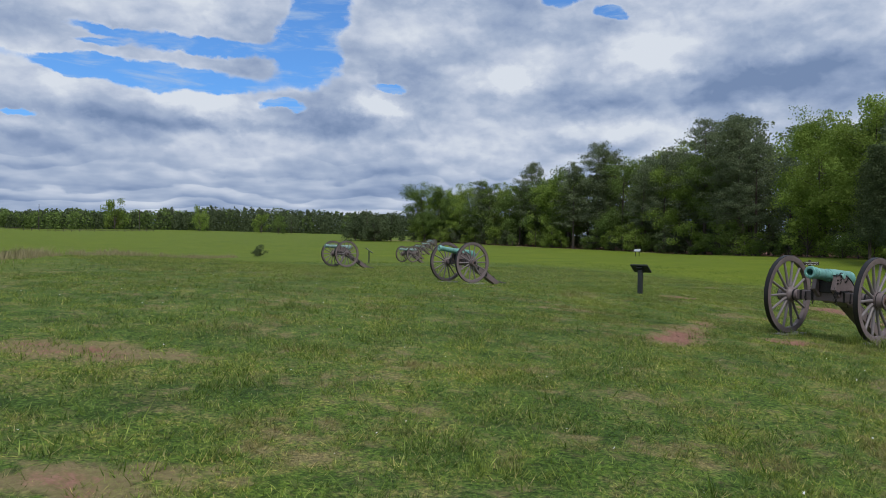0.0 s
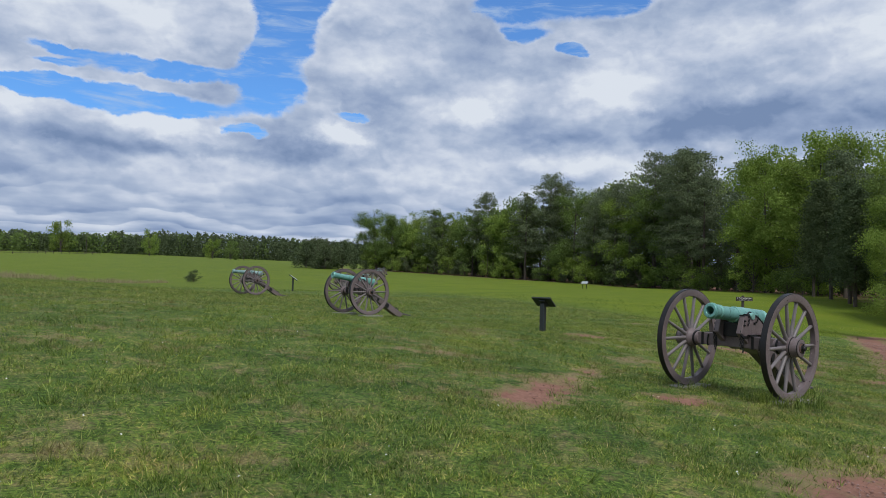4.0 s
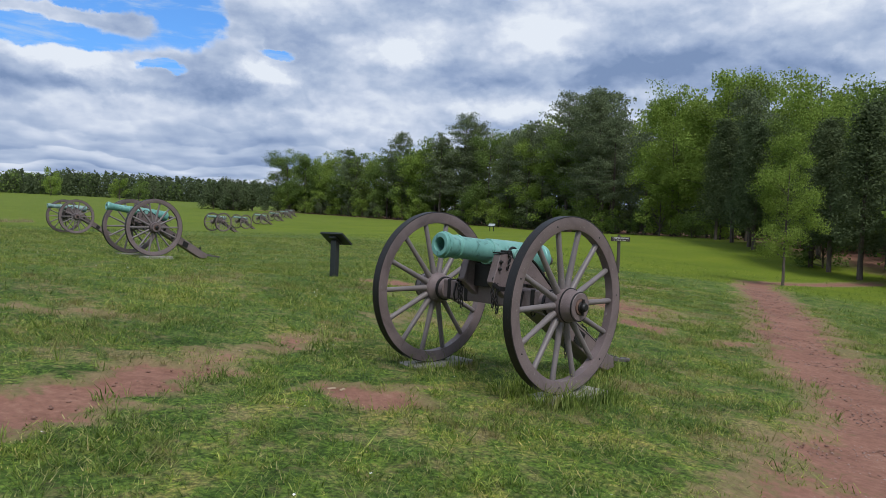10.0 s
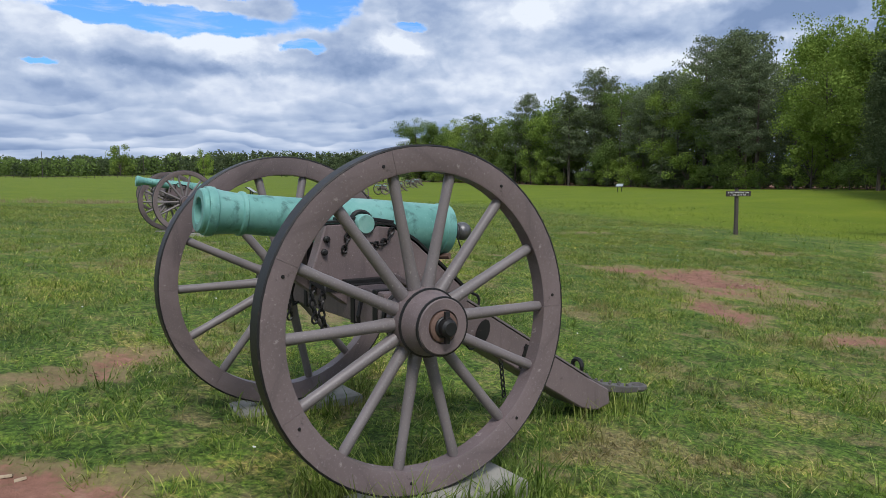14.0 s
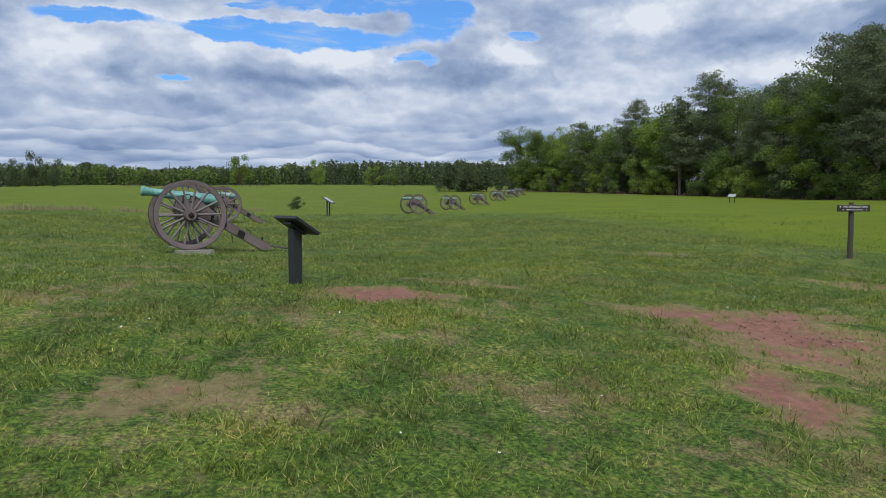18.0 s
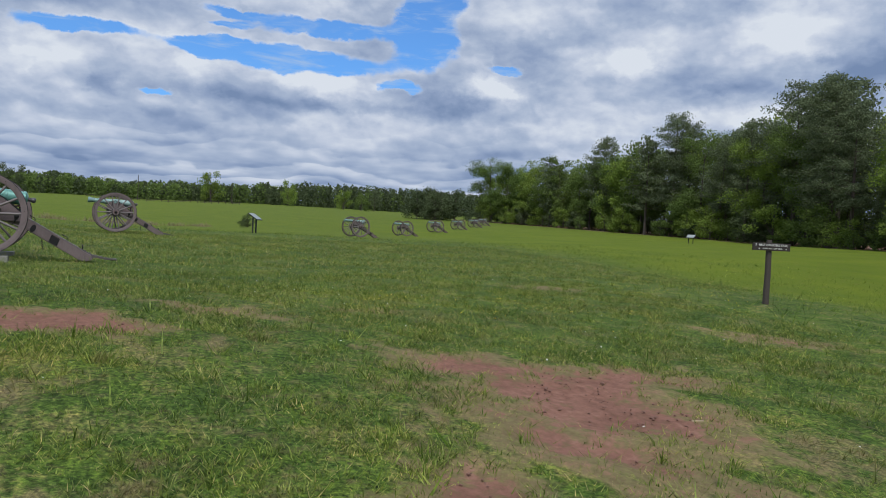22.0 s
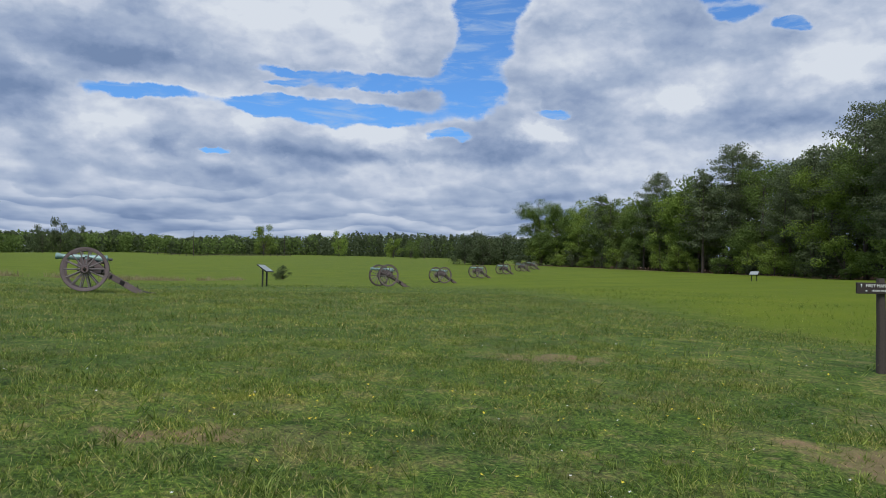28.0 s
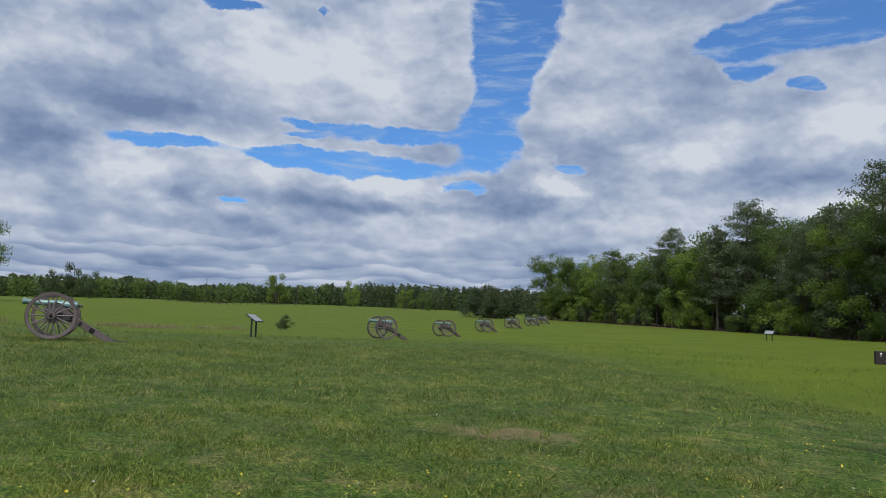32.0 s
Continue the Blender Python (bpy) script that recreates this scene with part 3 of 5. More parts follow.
def build_ground():
    xs, ys = axis_steps(-16, 8, 0.11, 3000), axis_steps(-15, 20, 0.11, 3000)
    gx, gy = np.meshgrid(xs, ys)
    gz = height(gx, gy)
    bare = bare_at(gx, gy)
    near = smooth(30 - np.hypot(gx + 4, gy - 3), 0, 6)
    lumps = 0.018 * np.sin(gx * 2.1 + 1.3 * np.sin(gy * 1.7)) * np.sin(gy * 2.6 + np.cos(gx * 1.1)) + 0.010 * np.sin(gx * 6.3 + gy * 2) * np.sin(gy * 7.1 - gx)
    gz = gz + near * lumps - 0.035 * smooth(bare, 0.45, 0.75)
    nx, ny = len(xs), len(ys)
    co = np.stack([gx, gy, gz], -1).reshape(-1, 3)
    idx = np.arange(nx * ny).reshape(ny, nx)
    quads = np.stack([idx[:-1, :-1], idx[:-1, 1:], idx[1:, 1:], idx[1:, :-1]], -1).reshape(-1, 4)
    me = mesh_from(co, quads, "ground", M_SOIL)
    for name, vals in (("bare", bare), ("meadow", meadow_at(gx, gy))):
        at = me.attributes.new(name, "FLOAT", "POINT")
        at.data.foreach_set("value", vals.reshape(-1).astype(np.float32))
    me.polygons.foreach_set("use_smooth", np.ones(len(me.polygons), bool))
    return tagged(new("ground", me), "rolling mown grass with worn reddish bare earth", "ground", kind="structure")


def mesh_from(co, faces, name, mat):
    """A mesh from arrays: all faces have the same number of corners."""
    me = bpy.data.meshes.new(name)
    k = faces.shape[1]
    me.vertices.add(len(co)), me.loops.add(faces.size), me.polygons.add(len(faces))
    me.vertices.foreach_set("co", np.ascontiguousarray(co, np.float32).reshape(-1))
    me.loops.foreach_set("vertex_index", np.ascontiguousarray(faces, np.int32).reshape(-1))
    me.polygons.foreach_set("loop_start", np.arange(0, faces.size, k, dtype=np.int32))
    me.update(calc_edges=True)
    me.materials.append(mat)
    return me


ground = build_ground()


# ---- guns ----
def turned(px, m):
    return [m @ Vector(p) for p in px]


def felloe_mesh(arc):
    """One wooden piece of a wheel's rim, round the x axis."""
    bm = bmesh.new()
    rows = []
    steps = 8
    gap = 0.0007
    for k in range(steps + 1):
        a = gap + (arc - 2 * gap) * k / steps
        c, s = math.cos(a), math.sin(a)
        ring = [(-0.011, 0.617), (-0.015, 0.625), (-0.015, 0.7155), (0.065, 0.7155), (0.065, 0.625), (0.061, 0.617)]
        rows.append([bm.verts.new((x, r * c, r * s)) for x, r in ring])
    for a, b in zip(rows, rows[1:]):
        for i in range(6):
            bm.faces.new((a[i], a[(i + 1) % 6], b[(i + 1) % 6], b[i]))
    bm.faces.new(rows[0]), bm.faces.new(rows[-1])
    bmesh.ops.recalc_face_normals(bm, faces=bm.faces)
    soft(bm, 30)
    me = bpy.data.meshes.new("felloe")
    bm.to_mesh(me), bm.free()
    me.materials.append(M_PAINT)
    return me


def spoke_mesh():
    bm = bmesh.new()
    rows = []
    for r, w, d, off in ((0.115, 0.030, 0.036, 0.0), (0.165, 0.0295, 0.033, 0.004), (0.215, 0.0255, 0.028, 0.006), (0.30, 0.0245, 0.026, 0.010), (0.50, 0.022, 0.022, 0.019), (0.600, 0.024, 0.024, 0.024), (0.622, 0.020, 0.020, 0.025)):
        rows.append([bm.verts.new((off + d * math.cos(k * math.pi / 5), w * math.sin(k * math.pi / 5), r)) for k in range(10)])
    for a, b in zip(rows, rows[1:]):
        for k in range(10):
            bm.faces.new((a[k], a[(k + 1) % 10], b[(k + 1) % 10], b[k]))
    bm.faces.new(rows[0]), bm.faces.new(rows[-1])
    bmesh.ops.recalc_face_normals(bm, faces=bm.faces)
    soft(bm, 50)
    me = bpy.data.meshes.new("spoke")
    bm.to_mesh(me), bm.free()
    me.materials.append(M_SPOKE)
    return me


FELLOE, SPOKE = felloe_mesh(2 * math.pi / 7), spoke_mesh()
RIM_BOLT = bpy.data.meshes.new("rim_bolt")
bolt_bm = rod((0, 0, 0), (0.007, 0, 0), 0.009, 0.006, 6)
bolt_bm.to_mesh(RIM_BOLT), bolt_bm.free()
RIM_BOLT.materials.append(M_IRON)
TO_X = Matrix.Rotation(-math.pi / 2, 4, "Z")      # y axis of a lathe turned to +x


def wheel(gun, side, phase):
    """A dished wheel; its centre lies at axle height, its outer face looks along side * x."""
    hub = part("wheel", soft(lathe([(-0.19, 0.0), (-0.19, 0.085), (-0.185, 0.095), (-0.10, 0.105), (-0.055, 0.135), (-0.045, 0.142), (0.06, 0.142), (0.072, 0.136), (0.10, 0.128), (0.165, 0.116), (0.172, 0.110), (0.172, 0.07), (0.160, 0.066), (0.160, 0.0)], 36, m=TO_X)), M_PAINT, gun, "spoked wooden wheel painted dull brown")
    hub.matrix_basis = Matrix.Translation((side * 0.762, 0, 0.724)) @ (Matrix() if side > 0 else Matrix.Rotation(math.pi, 4, "Z"))
    part("tire", soft(lathe([(-0.014, 0.715), (-0.016, 0.717), (-0.013, 0.724), (0.063, 0.724), (0.066, 0.717), (0.064, 0.715), (-0.014, 0.715)], 84, m=TO_X)), M_IRON, hub, "black iron tire")
    for s0, r, w in ((-0.125, 0.113, 0.012), (0.066, 0.144, 0.004), (0.162, 0.1215, 0.004)):
        part("hub_band", soft(lathe([(s0 - w - 0.002, r - 0.012), (s0 - w, r), (s0 + w, r), (s0 + w + 0.002, r - 0.012)], 40, m=TO_X)), M_IRON, hub, "thin black iron hub band")
    part("axle_washer", soft(lathe([(0.150, 0.0), (0.150, 0.064), (0.176, 0.062), (0.180, 0.056), (0.180, 0.0)], 28, m=TO_X)), M_RUST, hub, "rusty iron washer ring")
    nut = lathe([(0.14, 0.0), (0.14, 0.045), (0.186, 0.045), (0.190, 0.040), (0.190, 0.036), (0.215, 0.036), (0.228, 0.026), (0.228, 0.0)], 20, m=TO_X)
    box(0.016, 0.02, 0.13, (0.197, 0, 0), 0.003, nut)
    part("linchpin", soft(nut), M_IRON, hub, "black iron axle end with linchpin")
    for k in range(7):
        shared("felloe", FELLOE, hub, Matrix.Rotation(2 * math.pi * k / 7 + phase + math.pi / 14, 4, "X"))
    for k in range(14):
        shared("spoke", SPOKE, hub, Matrix.Rotation(2 * math.pi * k / 14 + phase, 4, "X"))
    for k in range(7):
        a = 2 * math.pi * k / 7 + phase + 0.30
        shared("rim_bolt", RIM_BOLT, hub, Matrix.Translation((0.062, 0.665 * math.cos(a), 0.665 * math.sin(a))))


HOWITZER = [(0.016, 0.0), (0.30, 0.0), (0.30, 0.056), (0.004, 0.058), (0.0, 0.062), (0.0, 0.094), (0.006, 0.100), (0.022, 0.102), (0.026, 0.110), (0.045, 0.113), (0.062, 0.110), (0.068, 0.104), (0.10, 0.099), (0.155, 0.094), (0.17, 0.094), (0.176, 0.102), (0.192, 0.103), (0.198, 0.094), (0.22, 0.093), (0.54, 0.101), (0.545, 0.113), (0.80, 0.126), (1.20, 0.134), (1.205, 0.139), (1.25, 0.140), (1.255, 0.132), (1.27, 0.11), (1.285, 0.065)]
FIELD_GUN = [(0.016, 0.0), (0.30, 0.0), (0.30, 0.046), (0.004, 0.047), (0.0, 0.052), (0.0, 0.092), (0.012, 0.098), (0.03, 0.110), (0.06, 0.108), (0.12, 0.090), (0.20, 0.082), (0.22, 0.082), (0.228, 0.089), (0.242, 0.089), (0.25, 0.083), (0.80, 0.100), (0.805, 0.108), (1.10, 0.120), (1.50, 0.127), (1.505, 0.135), (1.55, 0.136), (1.556, 0.126), (1.575, 0.10), (1.59, 0.06)]


def carriage_gun(name, m, profile, trunnion, elevate, metal, label, slabs=True):
    """A muzzle-loading field gun on its wooden carriage; muzzle towards -y, standing on z = 0."""
    gun = empty(name, m, label, "cannon", "row of field guns")
    for side in (-1, 1):
        wheel(gun, side, radians(-11.8 if side > 0 else -13.9))
    # barrel
    length = profile[-1][0]
    turn = Matrix.Translation((0, 0.02, 1.10)) @ Matrix.Rotation(-radians(elevate), 4, "X") @ Matrix.Translation((0, -trunnion, 0))
    barrel = part("barrel", soft(lathe(profile[1:], 48, m=turn), 25), metal, gun, "verdigris bronze barrel with a flared muzzle")
    part("trunnion", soft(lathe([(-0.235, 0.0), (-0.235, 0.043), (-0.228, 0.047), (0.228, 0.047), (0.235, 0.043), (0.235, 0.0)], 24, m=Matrix.Translation((0, 0.02, 1.10)) @ TO_X)), metal, barrel)
    part("cascabel", soft(lathe([(length - 0.012, 0.062), (length, 0.044), (length + 0.022, 0.035), (length + 0.05, 0.034), (length + 0.052, 0.041), (length + 0.060, 0.041), (length + 0.062, 0.040), (length + 0.072, 0.047), (length + 0.090, 0.0505), (length + 0.108, 0.049), (length + 0.124, 0.040), (length + 0.134, 0.022), (length + 0.137, 0.0)], 24, m=turn), 40), M_BARE, barrel, "dull bare metal knob at the breech")
    pick = rod((length + 0.036, -0.03, 0.030), (length + 0.036, -0.03, -0.035), 0.004, None, 6)
    for v in pick.verts:
        v.co = turn @ Vector((0.035, v.co.x, v.co.z))
    rod(turn @ Vector((0.035, length + 0.036, -0.03)), turn @ Vector((0.06, length + 0.085, -0.15)), 0.0045, 0.003, 6, pick)
    part("vent_pick", pick, M_IRON, barrel, "thin black wire pick hung from the neck")
    # two cheeks and the stock
    cheek = [(-0.26, 0.86), (-0.18, 1.10), (-0.04, 1.105), (-0.026, 1.07), (0.02, 1.052), (0.066, 1.07), (0.08, 1.09), (0.17, 1.08), (0.30, 1.00), (0.63, 0.715), (0.60, 0.60), (0.22, 0.60), (-0.05, 0.70), (-0.19, 0.80)]
    for side in (-1, 1):
        x0, x1 = sorted((side * 0.135, side * 0.215))
        part("cheek", slab(cheek, x0, x1, 0.006), M_PAINT, gun, "brown painted carriage cheek")
        plate = slab([(y, z) for y, z in ((-0.185, 1.106), (-0.045, 1.111), (-0.03, 1.076), (0.02, 1.058), (0.07, 1.076), (0.085, 1.097), (0.175, 1.087), (0.305, 1.006), (0.61, 0.742), (0.618, 0.752), (0.31, 1.018), (0.18, 1.098), (0.08, 1.108), (0.062, 1.086), (0.02, 1.07), (-0.022, 1.086), (-0.038, 1.122), (-0.19, 1.117))], x0 - 0.003, x1 + 0.003)
        part("cheek_strap", plate, M_IRON, gun)
        cap = loop_tube([(side * 0.175, 0.02 + 0.058 * math.cos(a), 1.10 + 0.058 * math.sin(a)) for a in np.linspace(-0.1, math.pi + 0.1, 11)], 0.011)
        box(0.05, 0.10, 0.016, (side * 0.175, -0.065, 1.125), 0.004, cap), box(0.05, 0.12, 0.018, (side * 0.175, 0.13, 1.112), 0.004, cap, Matrix.Rotation(-0.15, 4, "X"))
        part("trunnion_cap", cap, M_IRON, gun, "black iron strap over the trunnion")
        for y, z, r in ((-0.178, 1.035, 0.016), (-0.19, 0.975, 0.016), (0.245, 0.80, 0.024), (0.515, 0.68, 0.024)):
            b = lathe([(0.0, 0.0), (0.0, r), (0.012, r), (0.016, r * 0.6), (0.026, r * 0.6), (0.028, 0.0)], 8, m=Matrix.Translation((x1 if side > 0 else x0, y, z)) @ (TO_X if side > 0 else TO_X.inverted()))
            part("bolt", soft(b), M_IRON, gun)
        face = side * 0.215
        washer = slab([(0.470, 0.700), (0.490, 0.735), (0.535, 0.735), (0.556, 0.700), (0.545, 0.655), (0.512, 0.622), (0.500, 0.585), (0.478, 0.575), (0.470, 0.592), (0.484, 0.625), (0.478, 0.655)], min(face, face + side * 0.007), max(face, face + side * 0.007), 0.0015)
        part("washer_plate", washer, M_IRON, gun, "black iron washer plate with a hook")
        edge_x = side * 0.222
        pts = [(edge_x, -0.08 + 0.012 * math.sin(k), 1.11 - 0.028 * k) for k in range(6)]
        part("key_chain", chain(pts, 0.014, 0.0055), M_IRON, gun, "short black keeper chain")
        pts = [(edge_x, 0.17 - 0.02 * k, 1.075 - 0.035 * math.sin(k * 0.55) - 0.012 * k) for k in range(7)]
        part("key_chain", chain(pts, 0.014, 0.0055), M_IRON, gun, "short black keeper chain")
    def dip(outline):
        return [(y, z - 0.055 * max(0.0, y - 0.5)) for y, z in outline]
    stock = dip([(-0.06, 0.80), (0.30, 0.80), (0.62, 0.705), (1.60, 0.165), (1.76, 0.085), (1.78, -0.01), (1.66, -0.04), (1.54, -0.015), (0.55, 0.53), (0.2, 0.62), (-0.06, 0.66)])
    part("stock", slab(stock, -0.125, 0.125, 0.008), M_PAINT, gun, "brown painted wooden trail")
    part("trail_edge", slab(dip([(0.64, 0.698), (1.60, 0.168), (1.605, 0.177), (0.645, 0.708)]), -0.128, 0.128), M_SPOKE, gun)
    lun = slab(dip([(1.56, 0.205), (1.78, 0.098), (2.00, 0.060), (2.10, 0.052), (2.10, 0.015), (2.0, 0.02), (1.81, 0.045), (1.76, -0.02), (1.73, -0.02), (1.75, 0.085), (1.56, 0.182)]), -0.06, 0.06, 0.004)
    for y, z in dip(((1.66, 0.158), (1.74, 0.12), (1.86, 0.085), (1.94, 0.072), (2.02, 0.06))):
        for x in (-0.035, 0.035):
            rod((x, y, z - 0.01), (x, y, z + 0.014), 0.013, 0.009, 6, lun)
    hoop((0, 2.15, -0.058), 0.05, 0.02, "z", 16, lun)
    part("lunette", lun, M_PLATE, gun, "worn iron trail plate with towing ring")
    for side in (-1, 1):
        px = side * 0.128
        part("trail_plate", slab([(1.085, 0.382), (1.225, 0.305), (1.175, 0.172), (1.035, 0.249)], min(px, px + side * 0.006), max(px, px + side * 0.006)), M_IRON, gun, "square black iron plate")
        part("trail_plate", slab([(0.78 + 0.045 * math.cos(a) + 0.02 * math.sin(a), 0.482 + 0.07 * math.sin(a)) for a in np.linspace(0, 2 * math.pi, 13)[:-1]], min(px, px + side * 0.006), max(px, px + side * 0.006)), M_IRON, gun, "oval black iron plate")
        for k in range(4):
            y, z = ((1.08, 0.362), (1.20, 0.297), (1.165, 0.192), (1.05, 0.259))[k]
            part("bolt", rod((px, y, z), (px + side * 0.014, y, z), 0.009, 0.006, 6), M_IRON, gun)
    for y, z in dip(((0.79, 0.613), (1.33, 0.316))):
        hook = loop_tube([(0.06, y, z), (0.06, y + 0.012, z + 0.03), (0.06, y + 0.016, z + 0.055), (0.06, y + 0.004, z + 0.078), (0.06, y - 0.025, z + 0.092), (0.06, y - 0.06, z + 0.108), (0.06, y - 0.07, z + 0.125)], 0.0085)
        box(0.05, 0.08, 0.012, (0.06, y, z + 0.006), 0.002, hook, Matrix.Rotation(-0.48, 4, "X"))
        part("rope_hook", hook, M_IRON, gun)
    ring = hoop((0, 1.61, 0.16), 0.042, 0.014, "y", 16)
    rod((-0.03, 1.585, 0.112), (0.03, 1.585, 0.112), 0.018, None, 8, ring)
    part("handspike_ring", ring, M_IRON, gun)
    for y, z in ((0.42, 0.585), (0.72, 0.452)):
        part("under_ring", hoop((0.11, y, z - 0.03), 0.03, 0.007, "x", 12), M_IRON, gun)
    part("lock_chain", chain([(0.11, 0.92 + 0.004 * k, 0.315 - 0.032 * k) for k in range(8)], 0.013, 0.005), M_IRON, gun, "hanging rusty lock chain")
    # axletree
    ax = box(1.16, 0.15, 0.17, (0, 0.0, 0.735), 0.012)
    part("axletree", ax, M_PAINT, gun, "brown wooden axle beam")
    part("axle_bar", rod((-0.80, 0, 0.724), (0.80, 0, 0.724), 0.042, None, 16), M_IRON, gun)
    for x in (-0.5, -0.28, 0.28, 0.5):
        part("axle_band", box(0.04, 0.162, 0.182, (x, 0, 0.735), 0.004), M_IRON, gun)
    for side in (-1, 1):
        pts = [(side * 0.40, -0.085, 0.80), (side * 0.40, -0.11, 0.70), (side * 0.395, -0.10, 0.64), (side * 0.39, -0.06, 0.66)]
        part("axle_hook", loop_tube(pts, 0.010), M_IRON, gun)
    for side in (-1, 1):
        for k, y in enumerate((-0.24, -0.20)):
            top_z = 0.90 - 0.05 * k
            part("draw_chain", chain([(side * (0.20 + 0.012 * k), y + 0.01 * math.sin(j * 1.3), top_z - 0.036 * j) for j in range(8)], 0.015, 0.006), M_IRON, gun, "black iron chain hanging in front of the cheek")
        part("cheek_strap", slab([(-0.25, 0.865), (-0.19, 0.83), (0.08, 0.80), (0.08, 0.775), (-0.19, 0.79), (-0.265, 0.84)], side * 0.217 - 0.004, side * 0.217 + 0.004), M_IRON, gun)
        part("axle_strap", box(0.05, 0.24, 0.022, (side * 0.24, 0.02, 0.833), 0.004), M_IRON, gun)
        part("step_plate", box(0.11, 0.11, 0.03, (side * 0.26, 0.17, 0.83), 0.006, None, Matrix.Rotation(-0.5, 4, "X")), M_PAINT, gun)
    part("breast_block", box(0.27, 0.16, 0.20, (0, -0.05, 0.90), 0.01), M_IRON, gun)
    # elevating screw
    top = (turn @ Vector((0, length - 0.095, -0.128)))
    screw = bmesh.new()
    turns = 9
    for k in range(turns):
        z = 0.73 + (top.z - 0.73) * (k + 0.5) / turns
        rod((0, top.y, z - 0.012), (0, top.y, z + 0.012), 0.028, 0.020, 14, screw)
    rod((0, top.y, 0.68), (0, top.y, top.z), 0.019, None, 12, screw)
    part("elevating_screw", screw, M_IRON, gun, "black threaded elevating screw")
    hub = rod((0, top.y, top.z - 0.035), (0, top.y, top.z), 0.042, None, 16)
    for k in range(4):
        a = k * math.pi / 2 + 0.5
        rod((0.03 * math.cos(a), top.y + 0.03 * math.sin(a), top.z - 0.02), (0.11 * math.cos(a), top.y + 0.11 * math.sin(a), top.z - 0.012), 0.013, 0.018, 8, hub)
    part("screw_handle", hub, M_RUST, gun, "rust-brown four-armed screw handle")
    return gun


def gun_pose(x, y, yaw, lift=0.075, roll=0.0):
    return pose(x, y, ground_z(x, y) + lift, 0, roll, yaw)


gun_a = carriage_gun("cannon", pose(0.0055, 0.131, 0.063, 0, 0.74, 2.86), [(y * 1.047, r) for y, r in HOWITZER], 0.723, 5.6, M_BRONZE, "bronze howitzer with green patina on a brown spoked carriage")
gun_b = carriage_gun("cannon", gun_pose(-15.08, 2.17, 3.0), FIELD_GUN, 0.93, 8.0, M_BRONZE, "long green bronze field gun on a brown spoked carriage")
gun_d = carriage_gun("cannon", gun_pose(-50.4, 19.9, 8.0, 0.03), FIELD_GUN, 0.93, 3.0, M_PALE, "pale weathered bronze field gun on a brown carriage")
GUN_ROW = [(-30.2, 4.25, 4.0), (-66.0, 29.3, 10.0), (-80.2, 38.7, 8.0), (-95.3, 48.6, 10.0), (-110.0, 58.3, 8.0), (-124.0, 67.0, 8.0)]
for x, y, yaw in GUN_ROW:
    copy_thing(gun_d, gun_pose(x, y, yaw, 0.03))


def footing(x, y, length, width, yaw):
    """A concrete slab let into the turf under a wheel."""
    bm = box(width, length, 0.16, (0, 0, 0), 0.012)
    for v in bm.verts:
        v.co += 0.006 * Vector((noise.noise(v.co * 3.1 + Vector((x, y, 0))), noise.noise(v.co * 2.7 + Vector((y, x, 4))), 0))
    ob = part("concrete_slab", bm, M_STONE)
    ob.matrix_basis = pose(x, y, ground_z(x, y) - 0.005, 0, 0, yaw)
    return tagged(ob, "low concrete slab under a cannon wheel", "slab", "slabs under cannon wheels")


def slabs_under(gun, lift):
    for side in (-1, 1):
        p = gun.matrix_basis @ Vector((side * 0.795, 0.06, 0))
        s = footing(p.x, p.y, 0.76, 0.30, math.degrees(gun.matrix_basis.to_euler().z))
        s.location.z = (gun.matrix_basis @ Vector((side * 0.762, 0, 0))).z - 0.08


slabs_under(gun_a, 0.075)
slabs_under(gun_b, 0.075)


# ---- signs ----
def wayside_panel(x, y, facing, label):
    """A single thick post with a sloping exhibit panel; facing: the way a reader stands from it, degrees."""
    base = empty("wayside_sign", pose(x, y, ground_z(x, y), 0, 0, facing - 90), label, "sign")
    part("post", box(0.115, 0.13, 0.76, (0, -0.01, 0.30), 0.012), M_BLACK, base, "thick black square post")
    tilt = Matrix.Translation((0, 0.02, 0.72)) @ Matrix.Rotation(radians(-32), 4, "X")
    part("bracket", box(0.15, 0.26, 0.035, tilt @ Vector((0, 0, -0.045)), 0.006, None, tilt.to_3x3().to_4x4()), M_BLACK, base)
    part("frame", box(0.50, 0.39, 0.04, tilt @ Vector((0, 0, 0)), 0.010, None, tilt.to_3x3().to_4x4()), M_BLACK, base, "black sloping panel frame")
    part("panel", box(0.44, 0.33, 0.006, tilt @ Vector((0, 0, 0.022)), 0, None, tilt.to_3x3().to_4x4()), M_DARKPANEL, base, "dark printed panel face")
    return base


def two_leg_panel(x, y, facing, label, height_m=0.85, wide=0.9):
    base = empty("wayside_sign", pose(x, y, ground_z(x, y), 0, 0, facing - 90), label, "sign")
    for sx in (-1, 1):
        part("leg", box(0.07, 0.07, height_m, (sx * wide * 0.28, 0, height_m / 2 - 0.05), 0.008), M_BLACK, base)
    tilt = Matrix.Translation((0, 0.02, height_m)) @ Matrix.Rotation(radians(-34), 4, "X")
    r = tilt.to_3x3().to_4x4()
    part("frame", box(wide, 0.62, 0.05, tilt @ Vector((0, 0, 0)), 0.01, None, r), M_BLACK, base)
    part("panel", box(wide - 0.08, 0.54, 0.006, tilt @ Vector((0, 0, 0.028)), 0, None, r), M_PANEL, base, "pale printed panel face")
    return base


